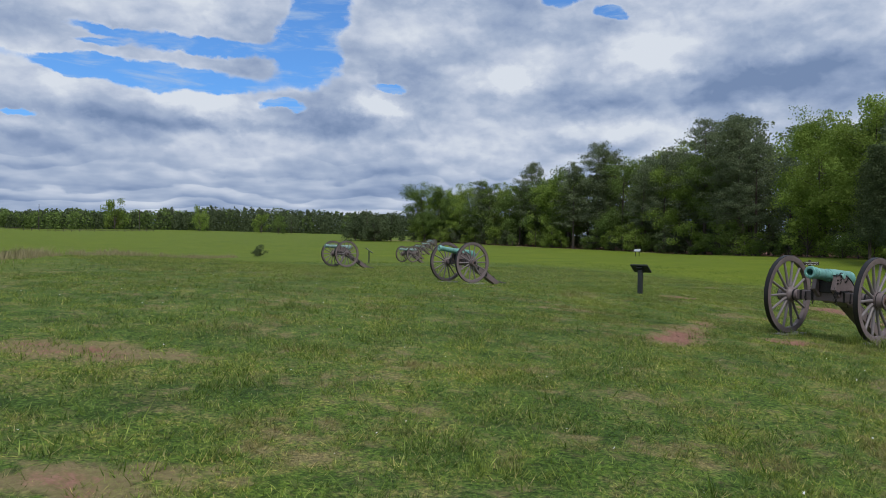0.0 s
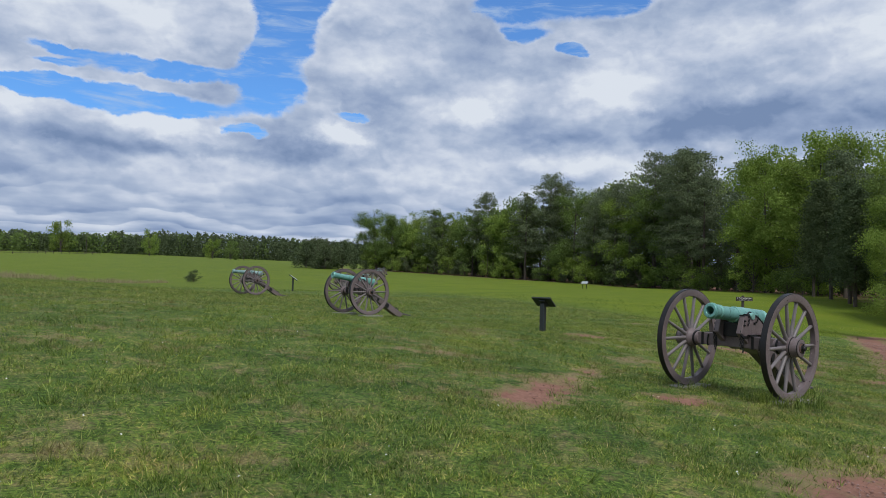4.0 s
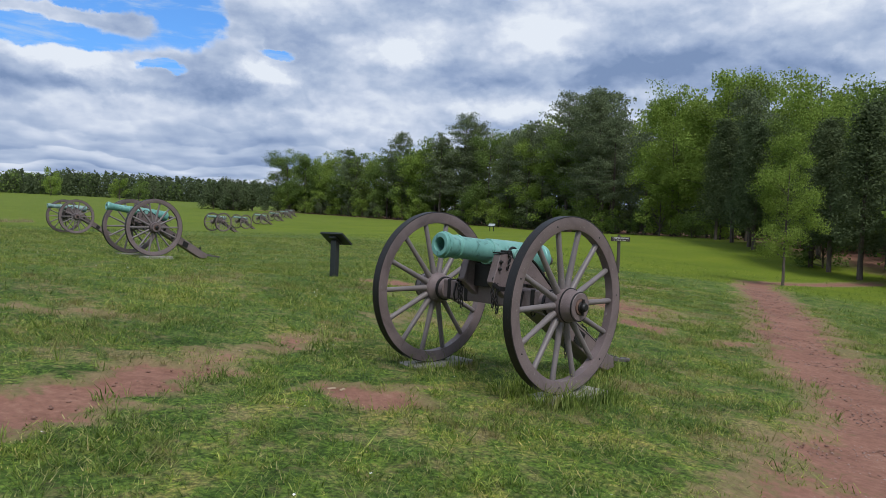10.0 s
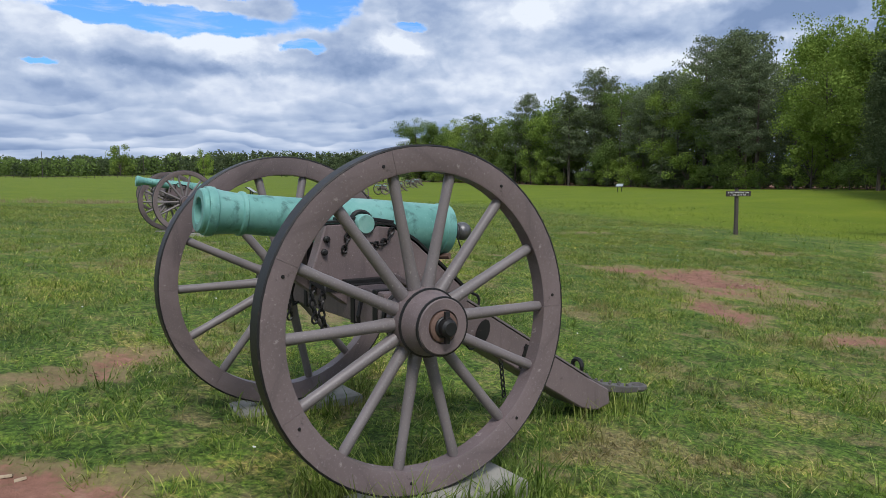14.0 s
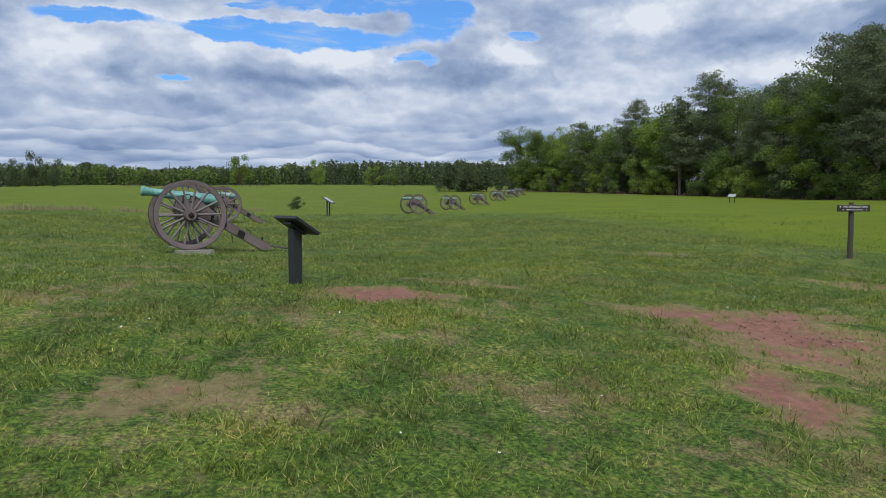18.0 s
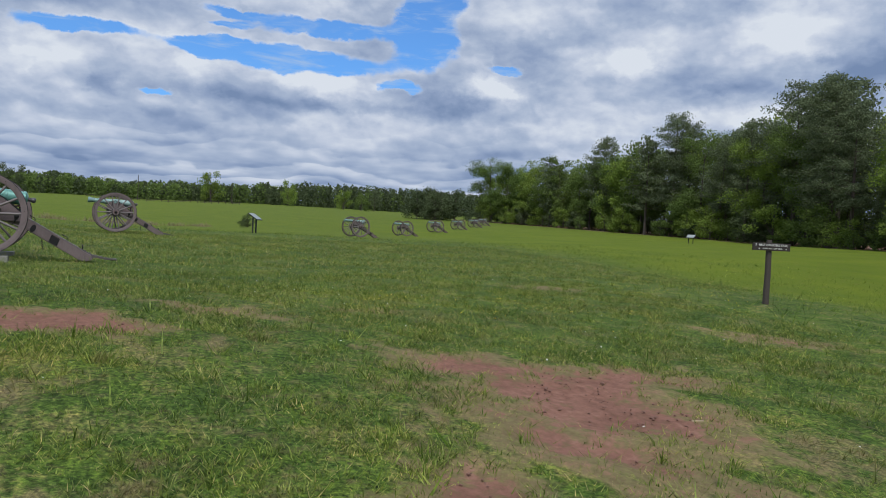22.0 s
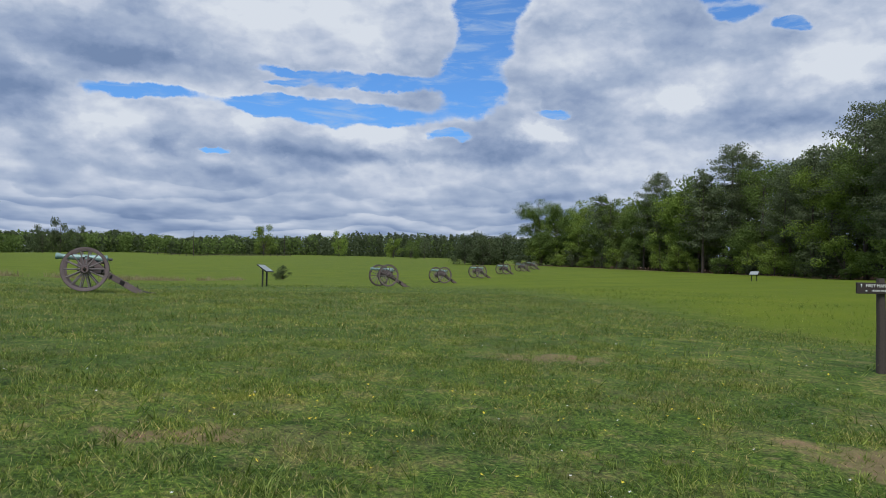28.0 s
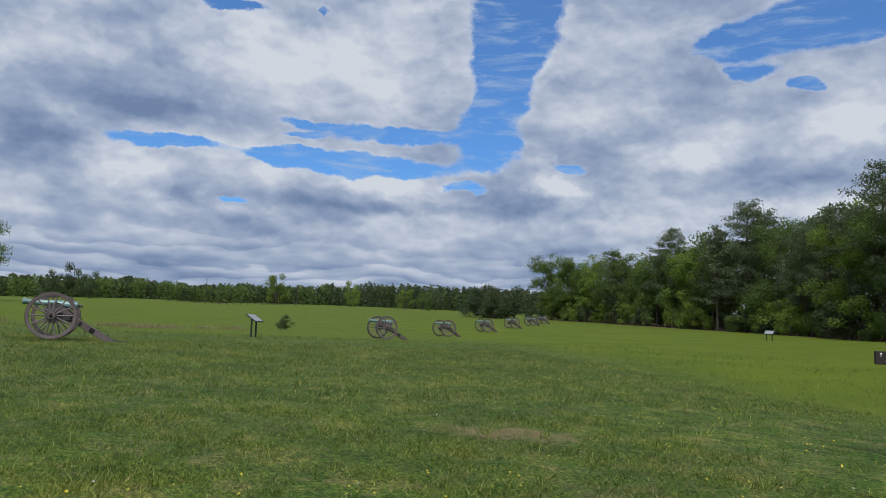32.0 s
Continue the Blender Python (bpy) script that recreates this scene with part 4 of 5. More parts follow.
wayside_panel(-7.15, 3.03, 111, "black wayside exhibit panel on a thick post in grass")
two_leg_panel(-40.6, 11.2, 62, "wayside exhibit panel on two black legs in grass", 0.9, 0.95)
two_leg_panel(-60.0, 59.0, -60, "small wayside panel on two legs before the woods", 0.75, 0.85)


def text_mesh(body, size, at, parent, name="lettering"):
    cu = bpy.data.curves.new(name, "FONT")
    cu.body, cu.size, cu.align_x, cu.align_y, cu.extrude = body, size, "CENTER", "CENTER", 0.002
    tmp = bpy.data.objects.new(name, cu)
    scene.collection.objects.link(tmp)
    dg = bpy.context.evaluated_depsgraph_get()
    me = bpy.data.meshes.new_from_object(tmp.evaluated_get(dg))
    bpy.data.objects.remove(tmp)
    bpy.data.curves.remove(cu)
    me.materials.append(M_WHITE)
    ob = new(name, me)
    ob.parent, ob.matrix_basis = parent, at
    return ob


def trail_sign(x, y, facing):
    base = empty("trail_sign", pose(x, y, ground_z(x, y), 0, 0, facing + 90), "brown trail sign with white letters on a weathered post", "sign")
    bm = bmesh.new()
    for k, (z, r, dx) in enumerate(((-0.15, 0.058, 0), (0.25, 0.056, 0.0), (0.6, 0.054, 0.008), (0.95, 0.052, 0.003), (1.19, 0.051, 0.0), (1.25, 0.044, 0.0))):
        ring = [bm.verts.new((dx + r * math.cos(a) * 1.05, 0.02 + r * math.sin(a), z)) for a in np.linspace(0, 2 * math.pi, 11)[:-1]]
        if k:
            for i in range(10):
                bm.faces.new((prev[i], prev[(i + 1) % 10], ring[(i + 1) % 10], ring[i]))
        prev = ring
    bm.faces.new(prev)
    bmesh.ops.recalc_face_normals(bm, faces=bm.faces)
    part("post", soft(bm), M_WEATHER, base, "weathered round wooden post")
    part("board", box(0.80, 0.035, 0.145, (0.0, -0.055, 1.12), 0.006), M_BROWN, base, "dark brown routed board")
    up = Matrix.Rotation(math.pi / 2, 4, "X")
    text_mesh("FIRST MANASSAS TRAIL", 0.060, Matrix.Translation((0.03, -0.0745, 1.15)) @ up, base)
    text_mesh("HENRY HILL LOOP TRAIL", 0.038, Matrix.Translation((0.015, -0.0745, 1.085)) @ up, base)
    arrow = bmesh.new()
    rod((-0.345, -0.075, 1.13), (-0.345, -0.075, 1.16), 0.006, None, 6, arrow), rod((-0.345, -0.075, 1.158), (-0.345, -0.075, 1.178), 0.017, 0.001, 6, arrow)
    for sx in (-0.27, 0.30):
        rod((sx, -0.075, 1.083), (sx + math.copysign(0.022, sx), -0.075, 1.083), 0.014, 0.001, 6, arrow)
    part("arrows", arrow, M_WHITE, base)
    return base


trail_sign(-10.08, 15.88, -12)


# ---- trees ----
RNG = np.random.default_rng(7)


def leaf_quads(centres, size, spread, flat=1.0, rng=RNG):
    """Small bent leaves round the given centres; returns corner positions."""
    n = len(centres)
    p = centres + np.clip(rng.normal(size=(n, 3)), -1.5, 1.5) * spread * np.array([1, 1, flat])
    u = rng.normal(size=(n, 3))
    u /= np.linalg.norm(u, axis=1)[:, None]
    away = p - centres
    w = 0.5 * rng.normal(size=(n, 3)) + np.array([0, 0, 0.75]) + away / (np.linalg.norm(away, axis=1)[:, None] + 1e-6)
    v = np.cross(u, w)
    v /= np.linalg.norm(v, axis=1)[:, None] + 1e-9
    s = size * rng.uniform(0.5, 1.1, (n, 1))
    return np.stack([p - u * s - v * s * 0.35, p + u * s * 0.2 - v * s * 0.6, p + u * s + v * s * 0.35, p - u * s * 0.2 + v * s * 0.6], 1)


def leaf_mesh(quads, name, mat):
    co = quads.reshape(-1, 3)
    return mesh_from(co, np.arange(len(co)).reshape(-1, 4), name, mat)


def limbs_mesh(segments, name="trunk"):
    bm = bmesh.new()
    for a, b, r1, r2 in segments:
        rod(a, b, r1, r2, 7 if r1 > 0.06 else 5, bm)
    me = bpy.data.meshes.new(name)
    bm.to_mesh(me), bm.free()
    me.materials.append(M_BARK)
    return me


def tree_kind(kind, tall, seed, fine=1.0):
    """Returns trunk mesh and crown mesh of one tree."""
    rng = np.random.default_rng(seed)
    segs, cents, sizes = [], [], []
    lean = rng.normal(size=2) * 0.02 * tall
    r0 = 0.016 * tall

    def at(h):
        return np.array([lean[0] * h * h, lean[1] * h * h, h * tall])
    cuts = [0, 0.2, 0.45, 0.7, 0.93]
    for a, b in zip(cuts, cuts[1:]):
        base = at(a)
        if a == 0:
            base = base - np.array([0, 0, 0.3])
        segs.append((base, at(b), r0 * (1 - a * 0.9), r0 * (1 - b * 0.9)))
    if kind == "leafy":
        for k in range(26):
            h = rng.uniform(0.22, 0.95)
            a = k * 2.4 + rng.uniform(-0.5, 0.5)
            reach = tall * (0.31 * math.sqrt(max(0.05, 1 - ((h - 0.5) / 0.52) ** 2))) * rng.uniform(0.6, 1.12)
            tip = at(h) + np.array([math.cos(a) * reach, math.sin(a) * reach, 0.07 * tall * rng.uniform(0.1, 1.2)])
            segs.append((at(h * 0.9), tip, r0 * 0.32 * (1.1 - h), r0 * 0.06))
            for f in (0.45, 0.7, 0.9, 1.05):
                c = at(h * 0.9) * (1 - f) + tip * f + rng.normal(size=3) * 0.03 * tall
                cents.append(np.repeat(c[None], int(72 * fine * rng.uniform(0.6, 1.4)), 0) + rng.normal(size=(1, 3)) * 0.1)
        c = np.concatenate(cents)
        quads = leaf_quads(c, 0.0135 * tall / fine ** 0.5, 0.043 * tall, 0.72, rng)
    elif kind == "pine":
        for k in range(64):
            h = 0.26 + 0.73 * (k + rng.uniform()) / 64
            a = k * 2.39996 + rng.uniform(-0.4, 0.4)
            reach = tall * (0.03 + 0.19 * math.sin(math.pi * min(1, (1.03 - h) / 0.95)) ** 0.7) * rng.uniform(0.45, 1.25)
            tip = at(h) + np.array([math.cos(a) * reach, math.sin(a) * reach, tall * rng.uniform(-0.025, 0.03)])
            segs.append((at(h), tip, r0 * 0.20 * (1.15 - h), r0 * 0.05))
            for f in (0.4, 0.65, 0.85, 1.05):
                c = at(h) * (1 - f) + tip * f + rng.normal(size=3) * np.array([0.016, 0.016, 0.010]) * tall
                cents.append(np.repeat(c[None], int(24 * fine * rng.uniform(0.4, 1.6)), 0))
        c = np.concatenate(cents)
        quads = leaf_quads(c, 0.0115 * tall / fine ** 0.5, 0.026 * tall, 0.55, rng)
    elif kind == "cedar":
        for k in range(46):
            h = 0.17 + 0.83 * (k + rng.uniform()) / 46
            a = k * 2.39996
            reach = tall * 0.21 * (1.05 - h) ** 0.6 * rng.uniform(0.75, 1.1)
            tip = at(h) + np.array([math.cos(a) * reach, math.sin(a) * reach, 0.05 * tall])
            for f in (0.35, 0.65, 0.95):
                c = at(h) * (1 - f) + tip * f
                cents.append(np.repeat(c[None], 110, 0))
        c = np.concatenate(cents)
        quads = leaf_quads(c, 0.0095 * tall, 0.030 * tall, 1.0, rng)
    else:  # shrub: leafy to the ground
        for k in range(22):
            a, h = rng.uniform(0, 6.28), rng.uniform(0.08, 0.9)
            reach = tall * 0.42 * math.sqrt(max(0.05, 1 - ((h - 0.42) / 0.6) ** 2)) * rng.uniform(0.3, 1.1)
            tip = at(h) + np.array([math.cos(a) * reach, math.sin(a) * reach, 0])
            segs.append((at(h * 0.3), tip, r0 * 0.3, r0 * 0.08))
            cents.append(np.repeat(tip[None], int(120 * rng.uniform(0.6, 1.4)), 0))
        c = np.concatenate(cents)
        quads = leaf_quads(c, 0.028 * tall, 0.085 * tall, 0.8, rng)
    return segs, quads


LIBRARY = {}
for key, kind, mat, count, word, label in (
        ("near_oak", "leafy", M_OAK, 2, "tree", "tall broadleaf tree in mid-green spring leaf"),
        ("near_lime", "leafy", M_LIME, 2, "tree", "broadleaf tree in bright yellow-green young leaf"),
        ("near_pine", "pine", M_PINE, 3, "pine_tree", "tall dark pine with a ragged layered crown"),
        ("oak", "leafy", M_OAK, 4, "tree", "tall broadleaf tree in mid-green spring leaf"),
        ("lime", "leafy", M_LIME, 3, "tree", "broadleaf tree in bright yellow-green young leaf"),
        ("pine", "pine", M_PINE, 4, "pine_tree", "tall dark pine with a ragged layered crown"),
        ("cedar", "cedar", M_CEDAR, 2, "cedar_tree", "dark dense red cedar at the wood's edge"),
        ("shrub", "shrub", M_OAK, 2, "shrub", "leafy green shrub growing at the wood's edge"),
        ("limeshrub", "shrub", M_LIME, 2, "shrub", "light green leafy sapling at the wood's edge"),
        ("pineshrub", "shrub", M_CEDAR, 1, "shrub", "dark evergreen undergrowth at the wood's edge, and added backing behind")):
    LIBRARY[key] = []
    for k in range(count):
        segs, quads = tree_kind(kind, 10.0, 100 + 17 * k + len(key) * 131, 2.4 if key.startswith("near") else 0.8)
        LIBRARY[key].append((limbs_mesh(segs), leaf_mesh(quads, "crown", mat), word, label))


def plant(key, x, y, tall, variant=None, wide=1.0, label="", rng=RNG):
    trunk, crown, word, text = LIBRARY[key][int(rng.integers(len(LIBRARY[key]))) if variant is None else variant]
    ob = empty(word, pose(x, y, ground_z(x, y), 0, 0, float(rng.uniform(0, 360))) @ Matrix.Diagonal((tall / 10 * wide, tall / 10 * wide, tall / 10, 1)), label or text, "shrub" if "shrub" in word else "tree")
    shared("trunk", trunk, ob), shared("crown", crown, ob)
    return ob


# the wood along the east side of the field: its edge from far to near, with the trees that stand there


def along_edge(step):
    out = []
    for (ax, ay), (bx, by) in zip(EDGE, EDGE[1:]):
        n = max(1, round(math.hypot(bx - ax, by - ay) / step))
        for k in range(n):
            t = (k + 0.5) / n
            dx, dy = bx - ax, by - ay
            l = math.hypot(dx, dy)
            nx, ny = -dy / l, dx / l
            out.append((ax + dx * t, ay + dy * t, nx, ny))
    return out


def kind_for(x, rng):
    u = rng.uniform()
    if x < -160:
        return "oak" if u < 0.4 else "lime" if u < 0.9 else "pine"
    if x < -112:
        return "pine" if u < 0.2 else "lime" if u < 0.62 else "oak"
    if x < -44:
        return "pine" if u < 0.74 else "oak" if u < 0.88 else "lime"
    return "lime" if u < 0.48 else "oak" if u < 0.8 else "pine"


# how tall the wood stands along its edge: x, metres
WOOD_TOP = [(-180, 15), (-172, 16.8), (-160, 15.5), (-150, 15.2), (-129, 18.5), (-117, 18), (-104, 21), (-88, 20.3), (-80, 18.4), (-72, 21.3), (-62, 20.7), (-50, 17.6), (-40, 18.5), (-34, 17.9), (-29, 15.2), (-25, 14), (-19, 13), (-15, 12), (0, 12), (22, 12)]


def plant_wood():
    rng = np.random.default_rng(21)
    for row, (back, step, lo, hi) in enumerate(((3, 5.6, 0.72, 0.98), (9, 6.5, 0.86, 1.02), (17, 10.0, 0.9, 1.04))):
        for x, y, nx, ny in along_edge(step):
            px, py = x + nx * (back + rng.uniform(-2.0, 2.0)) + rng.uniform(-2, 2), y + ny * (back + rng.uniform(-2.0, 2.0))
            tall = rng.uniform(lo, hi) * float(np.interp(px, [w[0] for w in WOOD_TOP], [w[1] for w in WOOD_TOP]))
            key = kind_for(px, rng)
            plant("near_" + key if row == 0 and px > -110 else key, px, py, tall * (0.95 if key != "pine" else 1.0), rng=rng, wide=1.0 if key == "pine" else 0.92)
    for x, y, nx, ny in along_edge(4.2):
        key = rng.choice(["shrub", "pineshrub", "limeshrub", "shrub", "limeshrub"])
        if x < -34 or rng.uniform() < 0.4:
            plant(str(key), x + rng.uniform(-1.5, 1.5), y + ny * rng.uniform(-1, 1.5), rng.uniform(2.0, 5.5), wide=1.2, rng=rng)
    # added rows deeper in, to close gaps where sky showed between trunks
    for back in (8.0, 15.0):
        for x, y, nx, ny in along_edge(4.6):
            key = rng.choice(["shrub", "pineshrub", "pineshrub"])
            plant(str(key), x + nx * back + rng.uniform(-1.5, 1.5), y + ny * back + rng.uniform(-1.5, 1.5), rng.uniform(3.0, 5.5), wide=1.35, rng=rng)
    # added dark backing row, standing in for the wood's shaded interior
    for x, y, nx, ny in along_edge(5.0):
        plant("pineshrub", x + nx * 23 + rng.uniform(-1.5, 1.5), y + ny * 23 + rng.uniform(-1.5, 1.5), rng.uniform(6.5, 9.5), wide=1.1, rng=rng)
    for x, y, h in ((-31, 59.5, 8.8), (-27, 55, 9.8), (-23.2, 50.5, 9.2), (-21.4, 47.6, 8.4), (-14.2, 40.2, 8.2), (-12.6, 38.8, 7.6), (-10.2, 36.6, 8.6), (-6.0, 34.8, 8.0)):
        plant("cedar", x, y, h, wide=1.15, rng=rng)


plant_wood()


# named trees of the far field
plant("near_oak", -172, 93, 16.8, 0, 1.05)
plant("near_oak", -165, 94, 14.6, 1, 1.05)
plant("pine", -146, 95, 15.5, 1)
plant("near_pine", -129, 97, 19.2, 2)
plant("near_pine", -62, 83, 20.9, 0)
plant("near_pine", -72, 87, 21.6, 1)
plant("near_pine", -105, 95, 21.4, 2)
plant("near_lime", -35, 69, 17.2, 0, 0.95)
plant("near_lime", -19.5, 53, 13.4, 1, 1.0)
plant("near_lime", -9.9, 27.4, 5.6, 1, 0.75, "slender light green sapling in front of the woods")
for x, y, h in ((-172, 76, 7), (-175, 79, 8.5), (-178, 82, 8), (-169, 78, 7), (-166, 75, 6.5), (-174, 73.5, 7.5), (-180, 78, 8), (-184, 80, 7.5), (-170, 82, 8)):
    plant("pineshrub", x, y, h, 0, 1.1, "dense dark cedar clump beside the woods")
plant("limeshrub", -445, 53, 18, 1, 0.85, "large pale green tree standing in the far field")
plant("limeshrub", -385, 85, 14, 0, 0.7, "pale green tree standing in the far field")
plant("limeshrub", -326, 98, 9.5, 1, 1.0, "round bright green tree in the far field")
plant("shrub", -326, 106, 8.5, 1, 1.0, "round green tree in the far field")
plant("pine", -328, 113, 9.5, 1, 1.4, "dark pine in the far field")
plant("near_oak", -182, -37, 19.5, 1, 1.25, "spreading green tree beyond the open field")
for x, y, h in ((-350, -40, 15), (-352, -47, 12), (-349, -34, 12)):
    plant("pineshrub", x, y, h, 0, 0.75, "dark cedar standing in the far field")
plant("pineshrub", -84.8, 17.8, 1.6, 0, 1.3, "small dark bush alone in the mown field")


def far_woods():
    """Wooded skyline round the open field, as two masses of foliage."""
    rng = np.random.default_rng(5)
    masses = {"pine": [], "leaf": []}
    for az in np.concatenate([np.arange(142, 200, 0.2), np.arange(200, 300, 0.7)]):
        roll = math.sin(az * 0.9) + math.sin(az * 2.3 + 1.0) * 0.6 + math.sin(az * 0.31)
        for row in range(3):
            r = 462 + 24 * row + rng.uniform(-10, 10)
            a = radians(az + rng.uniform(-0.25, 0.25))
            x, y = r * math.cos(a), r * math.sin(a)
            pine = rng.uniform() < (0.93 if az < 167 else 0.5)
            h = (rng.uniform(9.5, 11.5) + row * 1.6) * (1.12 if az < 167 else 0.86 + 0.06 * roll)
            base = ground_z(x, y)
            n = 150
            f = rng.uniform(0, 1, n)
            shape = (1.03 - f) ** 0.5 if pine else np.sqrt(np.clip(1 - (f - 0.45) ** 2 / 0.33, 0.02, 1))
            w = (3.6 if pine else 4.8) * shape * np.sqrt(rng.uniform(0.1, 1.0, n))
            t = rng.uniform(0, 6.28, n)
            masses["pine" if pine else "leaf"].append(np.stack([x + w * np.cos(t), y + w * np.sin(t), base + f * h], 1))
    for key, mat, text in (("pine", M_CEDAR, "dark pine woods on the far skyline"), ("leaf", M_OAK, "green broadleaf woods on the far skyline")):
        c = np.concatenate(masses[key])
        ob = new("far_woods", leaf_mesh(leaf_quads(c, 0.8, 0.3, 1.0, rng), "far_woods", mat))
        tagged(ob, text, "woods", kind="stuff")


far_woods()


def field_fence():
    """A low rail fence across the far field."""
    pts = [(-352 + 0.09 * k * 3, -8 + k * 3.0) for k in range(22)]
    fence = empty("rail_fence", pose(pts[0][0], pts[0][1], ground_z(*pts[0])), "low grey wooden rail fence in the far field", "fence")
    o = Vector((pts[0][0], pts[0][1], ground_z(*pts[0])))
    for x, y in pts:
        p = Vector((x, y, ground_z(x, y))) - o
        part("post", box(0.16, 0.16, 1.5, p + Vector((0, 0, 0.65)), 0.02), M_WEATHER, fence)
    for (ax, ay), (bx, by) in zip(pts, pts[1:]):
        for h in (0.5, 1.05):
            a, b = Vector((ax, ay, ground_z(ax, ay) + h)) - o, Vector((bx, by, ground_z(bx, by) + h)) - o
            part("rail", rod(a, b, 0.06, None, 6), M_WEATHER, fence)


field_fence()
for x, y, h in ((-421, 14, 13), (-416, 61, 11)):
    pole = part("utility_pole", rod((0, 0, -0.5), (0, 0, h), 0.19, 0.13, 8), M_WEATHER)
    pole.matrix_basis = pose(x, y, ground_z(x, y))
    tagged(pole, "bare grey wooden pole in the far field", "pole")


def blade_field(name, points, tall, width, mat, seed, lean=0.5, bent=True, out=None):
    """Grass blades at the points, each a thin bent leaf; out: the way each one leans."""
    rng = np.random.default_rng(seed)
    n = len(points)
    z = height(points[:, 0], points[:, 1]) - 0.015
    base = np.column_stack([points, z])
    a = rng.uniform(0, 2 * np.pi, n)
    px, py = points[:, 0], points[:, 1]
    lump = np.sin(px * 31 + 2.3 * np.sin(py * 17)) * np.sin(py * 29 + 2.1 * np.sin(px * 19)) + 0.6 * np.sin(px * 11 + 2 * np.sin(py * 7)) * np.sin(py * 13 + 2 * np.sin(px * 5))
    h = tall * rng.uniform(0.45, 1.25, n) * np.clip(0.85 + 0.75 * lump, 0.3, 2.0)
    w = width * rng.uniform(0.6, 1.3, n)
    side = np.column_stack([np.cos(a), np.sin(a), np.zeros(n)]) * w[:, None]
    b = rng.uniform(0, 2 * np.pi, n) if out is None else out + rng.normal(size=n) * 0.6
    tip = np.column_stack([np.cos(b), np.sin(b), np.zeros(n)]) * (h * lean * rng.uniform(0.2, 1.3, n))[:, None]
    up = np.column_stack([np.zeros(n), np.zeros(n), h])
    end = base + up * 0.95 + tip
    if bent:
        mid = base + 0.55 * up + 0.28 * tip
        co = np.stack([base - side, base + side, mid + side * 0.8, end, mid - side * 0.8], 1).reshape(-1, 3)
        k = np.arange(n)[:, None] * 5
        tris = np.concatenate([k + np.array([[0, 1, 2]]), k + np.array([[0, 2, 4]]), k + np.array([[4, 2, 3]])], 1).reshape(-1, 3)
    else:
        co = np.stack([base - side, base + side, end], 1).reshape(-1, 3)
        tris = np.arange(3 * n).reshape(-1, 3)
    return new(name, mesh_from(co, tris, name, mat))


def lushness(x, y):
    return 0.5 + 0.5 * np.sin(x * 1.3 + 2 * np.sin(y * 0.9)) * np.sin(y * 1.6 + np.cos(x * 0.7))


STROLL = [np.array(q) for q in ((4.5, -11.0), (1.0, -2.5), (-4.0, 4.5), (-8.5, 10.5))]     # the turf beside the line walked


def scatter(n, x0, x1, y0, y1, seed, least=0.5, thin=0.0):
    rng = np.random.default_rng(seed)
    p = np.column_stack([rng.uniform(x0, x1, n), rng.uniform(y0, y1, n)])
    keep = (1 - 1.6 * np.clip(bare_at(p[:, 0], p[:, 1]) - 0.15, 0, 1)) * (least + (1 - least) * lushness(p[:, 0], p[:, 1]))
    if thin:
        d = np.full(n, 1e9)
        for a, b in zip(STROLL, STROLL[1:]):
            v = b - a
            t = np.clip(((p - a) @ v) / (v @ v), 0, 1)
            d = np.minimum(d, np.linalg.norm(p - a - t[:, None] * v, axis=1))
        keep = keep * np.clip(1.35 - d / thin, 0.22, 1.0)
    return p[rng.uniform(0, 1, n) < keep]


def tufts(n, x0, x1, y0, y1, seed, each, radius):
    """Blade feet in clumps, and the way each blade leans."""
    rng = np.random.default_rng(seed)
    c = scatter(n, x0, x1, y0, y1, seed, 0.25)
    a = rng.uniform(0, 2 * np.pi, (len(c), each))
    r = radius * rng.uniform(0.1, 1, (len(c), each))
    p = c[:, None, :] + np.stack([np.cos(a) * r, np.sin(a) * r], -1)
    return p.reshape(-1, 2), a.reshape(-1)


lawn = blade_field("grass", scatter(1800000, -15, 7.5, -13, 14, 1, 0.6, 7.0), 0.046, 0.0040, M_BLADE, 11, 1.3, False)
tagged(lawn, "short uneven green grass with straw-coloured blades", "grass", kind="stuff")
clump_at, clump_out = tufts(26000, -14, 7, -12, 14, 3, 9, 0.04)
clumps = blade_field("grass_tufts", clump_at, 0.078, 0.0034, M_TUFT, 12, 1.0, True, clump_out)
tagged(clumps, "taller green tufts standing in the short grass", "grass", kind="stuff")
second = blade_field("grass", scatter(230000, -34, -15, -9, 22, 6), 0.075, 0.0075, M_BLADE, 16, 1.1, False)
tagged(second, "short green grass of the open field", "grass", kind="stuff")
rough_at, rough_out = tufts(26000, -46, 12, -24, 34, 4, 6, 0.09)
rough = blade_field("rough_grass", rough_at, 0.13, 0.007, M_TUFT, 13, 0.8, False, rough_out)
tagged(rough, "loose tufts of longer grass farther off", "grass", kind="stuff")


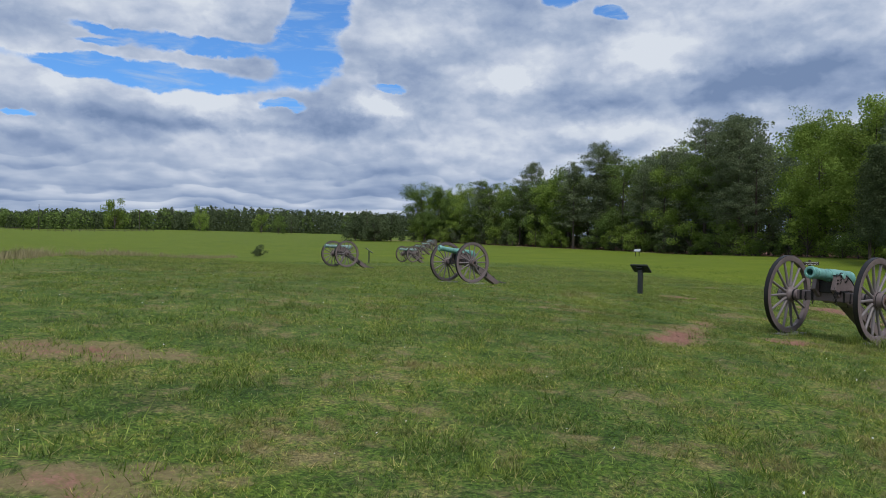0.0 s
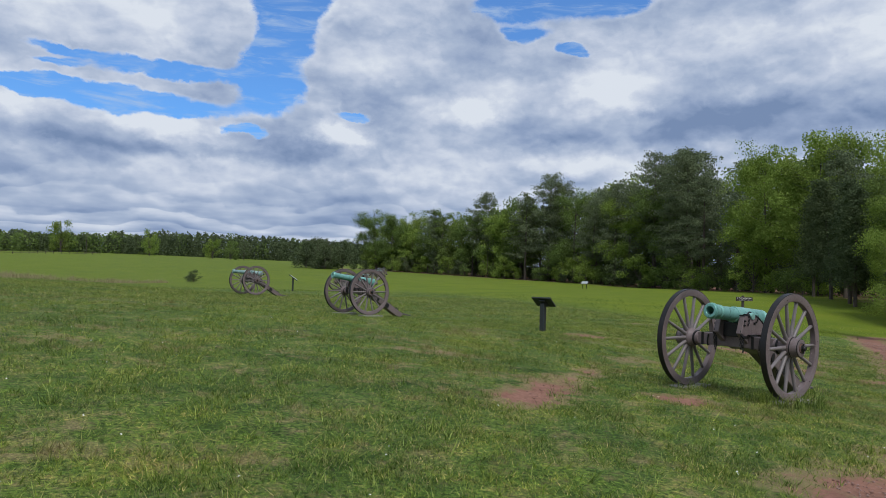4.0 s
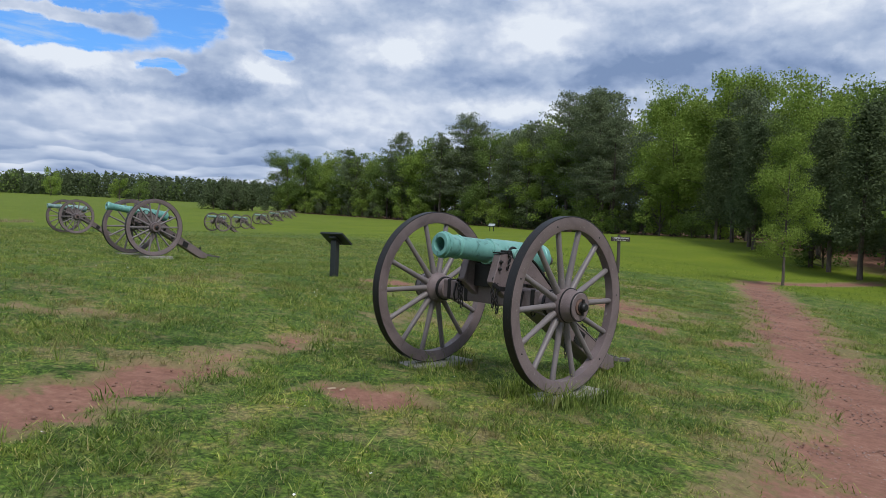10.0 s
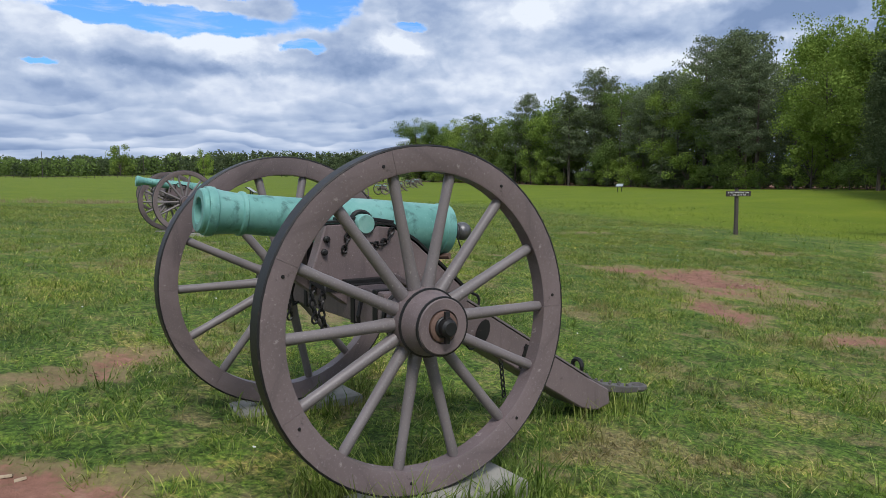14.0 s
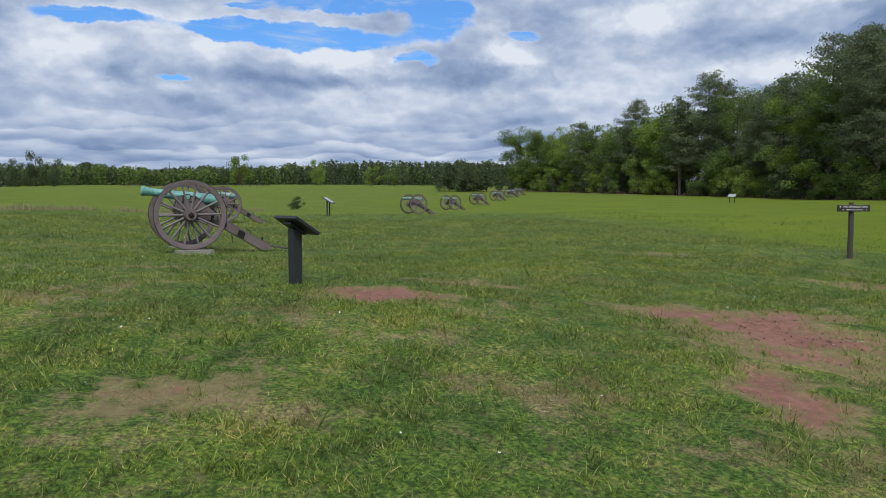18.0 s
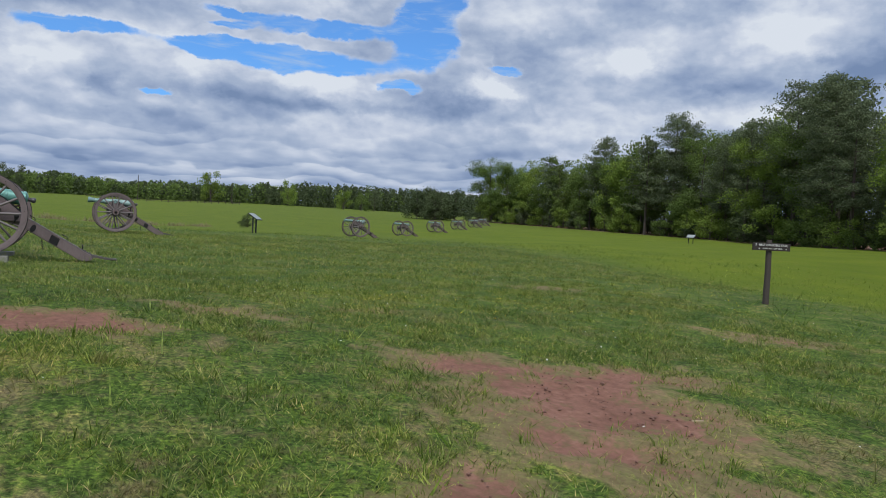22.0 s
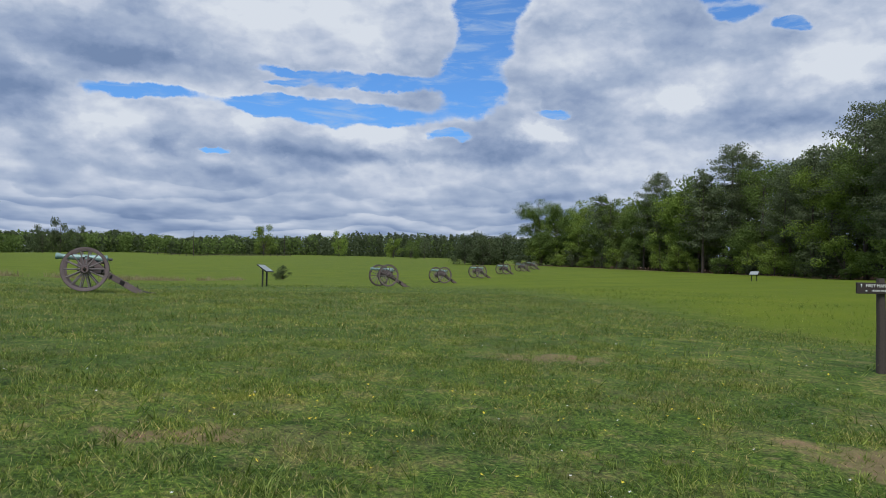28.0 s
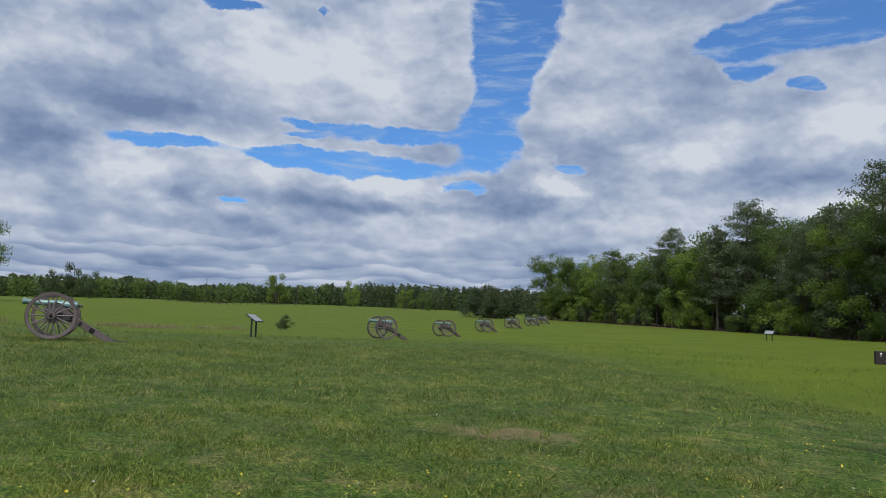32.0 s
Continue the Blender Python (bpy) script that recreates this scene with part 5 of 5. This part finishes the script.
def fringe(gun, seed):
    """Lush grass left standing round the slabs and the trail of a gun."""
    rng = np.random.default_rng(seed)
    pts = []
    for side in (-1, 1):
        for k in range(1800 if side > 0 else 300):
            a = rng.uniform(0, 2 * math.pi)
            pts.append(gun.matrix_basis @ Vector((side * 0.775 + (0.165 + abs(rng.normal()) * 0.10) * math.copysign(1, math.cos(a)) * (1 if abs(math.cos(a)) > 0.5 else rng.uniform(0, 1)), 0.06 + (0.38 + abs(rng.normal()) * 0.10) * (math.sin(a) if abs(math.cos(a)) > 0.5 else math.copysign(1, math.sin(a))), 0)))
    for k in range(500):
        pts.append(gun.matrix_basis @ Vector((rng.normal() * 0.16, 1.8 + rng.normal() * 0.25, 0)))
    return np.array([(p.x, p.y) for p in pts])


edges = blade_field("grass_fringe", fringe(gun_a, 1), 0.145, 0.004, M_TUFT, 14, 0.6)
tagged(edges, "longer green grass round the slab of a gun", "grass", kind="stuff")


def pebbles(name, n, size, mat, seed, x0, x1, y0, y1, least, where=bare_at):
    """Small clods and stones lying on bare earth."""
    rng = np.random.default_rng(seed)
    p = np.column_stack([rng.uniform(x0, x1, n), rng.uniform(y0, y1, n)])
    p = p[where(p[:, 0], p[:, 1]) > least]
    z = height(p[:, 0], p[:, 1]) - 0.030
    s = size * rng.uniform(0.3, 1.0, len(p)) ** 2 * 1.6
    octa = np.array([(1, 0, 0), (0, 1, 0), (-1, 0, 0), (0, -1, 0), (0, 0, 0.75), (0, 0, -0.5)])
    tri = np.array([(0, 1, 4), (1, 2, 4), (2, 3, 4), (3, 0, 4), (1, 0, 5), (2, 1, 5), (3, 2, 5), (0, 3, 5)])
    co = np.column_stack([p, z])[:, None, :] + octa[None] * rng.uniform(0.55, 1.2, (len(p), 6, 1)) * s[:, None, None]
    f = (np.arange(len(p)) * 6)[:, None, None] + tri[None]
    return new(name, mesh_from(co.reshape(-1, 3), f.reshape(-1, 3), name, mat))


tagged(pebbles("soil_clods", 60000, 0.014, M_CLOD, 31, -13, 8, -13, 18, 0.5), "loose reddish clods on the bare earth", "soil", kind="stuff")
tagged(pebbles("gravel", 110000, 0.011, M_GRAVEL, 32, -10, 7, -8, 20, 0.6, trail_at), "small pale gravel scattered on the trail", "gravel", kind="stuff")


def blossoms(name, centres, size, lift, mat, seed):
    """Small open flowers, five petals each."""
    rng = np.random.default_rng(seed)
    co, f = [], []
    for x, y in centres:
        c = np.array([x, y, ground_z(x, y) + lift * rng.uniform(0.6, 1.2)])
        tilt = rng.normal(size=2) * 0.35
        k0 = len(co)
        co.append(c)
        for k in range(10):
            a, r = k * math.pi / 5, size * (1.0 if k % 2 else 0.45)
            dx, dy = r * math.cos(a), r * math.sin(a)
            co.append(c + np.array([dx, dy, dx * tilt[0] + dy * tilt[1] + 0.25 * r]))
        f += [(k0, k0 + 1 + k, k0 + 1 + (k + 1) % 10) for k in range(10)]
    return new(name, mesh_from(np.array(co), np.array(f), name, mat))


rng_f = np.random.default_rng(9)
spots = [(-9.0, 8.0), (-7.6, 8.3), (-8.6, 9.4), (-10.5, 14.8), (-11.5, 13.6), (-9.0, 13.4), (-12.5, 15.5), (-13.5, 12.5), (-7.4, 10.4), (-12, 17.5), (-15, 16), (-9.5, 11)]
cups = np.concatenate([np.array(c) + rng_f.normal(size=(26, 2)) * 0.6 for c in spots])
tagged(blossoms("buttercups", cups, 0.013, 0.12, M_YELLOW, 1), "small yellow buttercups in the grass", "flowers", kind="stuff")
clover = scatter(700, -15, 7, -13, 15, 77)
tagged(blossoms("clover", clover, 0.011, 0.07, M_PETAL, 2), "small white clover flowers in the grass", "flowers", kind="stuff")

weed_line = np.array([(-21, -13), (-34, -10), (-48, -4), (-62, 4), (-80, 13)], float)
seg = rng_f.integers(0, 4, 9000)
along = rng_f.uniform(0, 1, (9000, 1))
weeds = weed_line[seg] * (1 - along) + weed_line[seg + 1] * along + rng_f.normal(size=(9000, 2)) * np.array([0.5, 0.35])
weeds = weeds[np.sin(weeds[:, 0] * 1.1) + np.sin(weeds[:, 0] * 0.37) > -0.4]
tagged(blade_field("weeds", weeds, 0.30, 0.02, M_STRAW, 41, 0.5), "strip of dry pale weeds across the field", "weeds", kind="stuff")


def wood_chip(x, y, long, turn):
    """A splinter of pale wood lying on the bare earth."""
    bm = bmesh.new()
    ends = [[bm.verts.new((sx * long / 2 * k, sy * 0.011 * (1.0 - 0.25 * (k * sx > 0)), z)) for sy, z in ((-1, 0), (1, 0.001), (0.8, 0.009), (-0.7, 0.011))] for sx, k in ((-1, 1.0), (1, 0.94))]
    for i in range(4):
        bm.faces.new((ends[0][i], ends[0][(i + 1) % 4], ends[1][(i + 1) % 4], ends[1][i]))
    bm.faces.new(ends[0]), bm.faces.new(ends[1])
    bmesh.ops.recalc_face_normals(bm, faces=bm.faces)
    ob = part("wood_chip", bm, M_CHIP)
    ob.matrix_basis = pose(x, y, ground_z(x, y) - 0.022, 0, -4, turn)
    return tagged(ob, "pale wood splinter lying on bare red earth", "wood chip", "splinters on the bare earth")


for x, y, long, turn in ((-0.26, -1.36, 0.07, 70), (-0.20, -1.30, 0.05, 95), (-0.24, -1.18, 0.08, 40), (-0.16, -0.84, 0.09, 35), (0.34, -0.86, 0.10, 30), (-1.75, 5.95, 0.12, 100), (-1.62, 5.78, 0.10, 80), (-3.72, 8.36, 0.09, 60), (-2.05, 6.02, 0.08, 120)):
    wood_chip(x, y, long, turn)
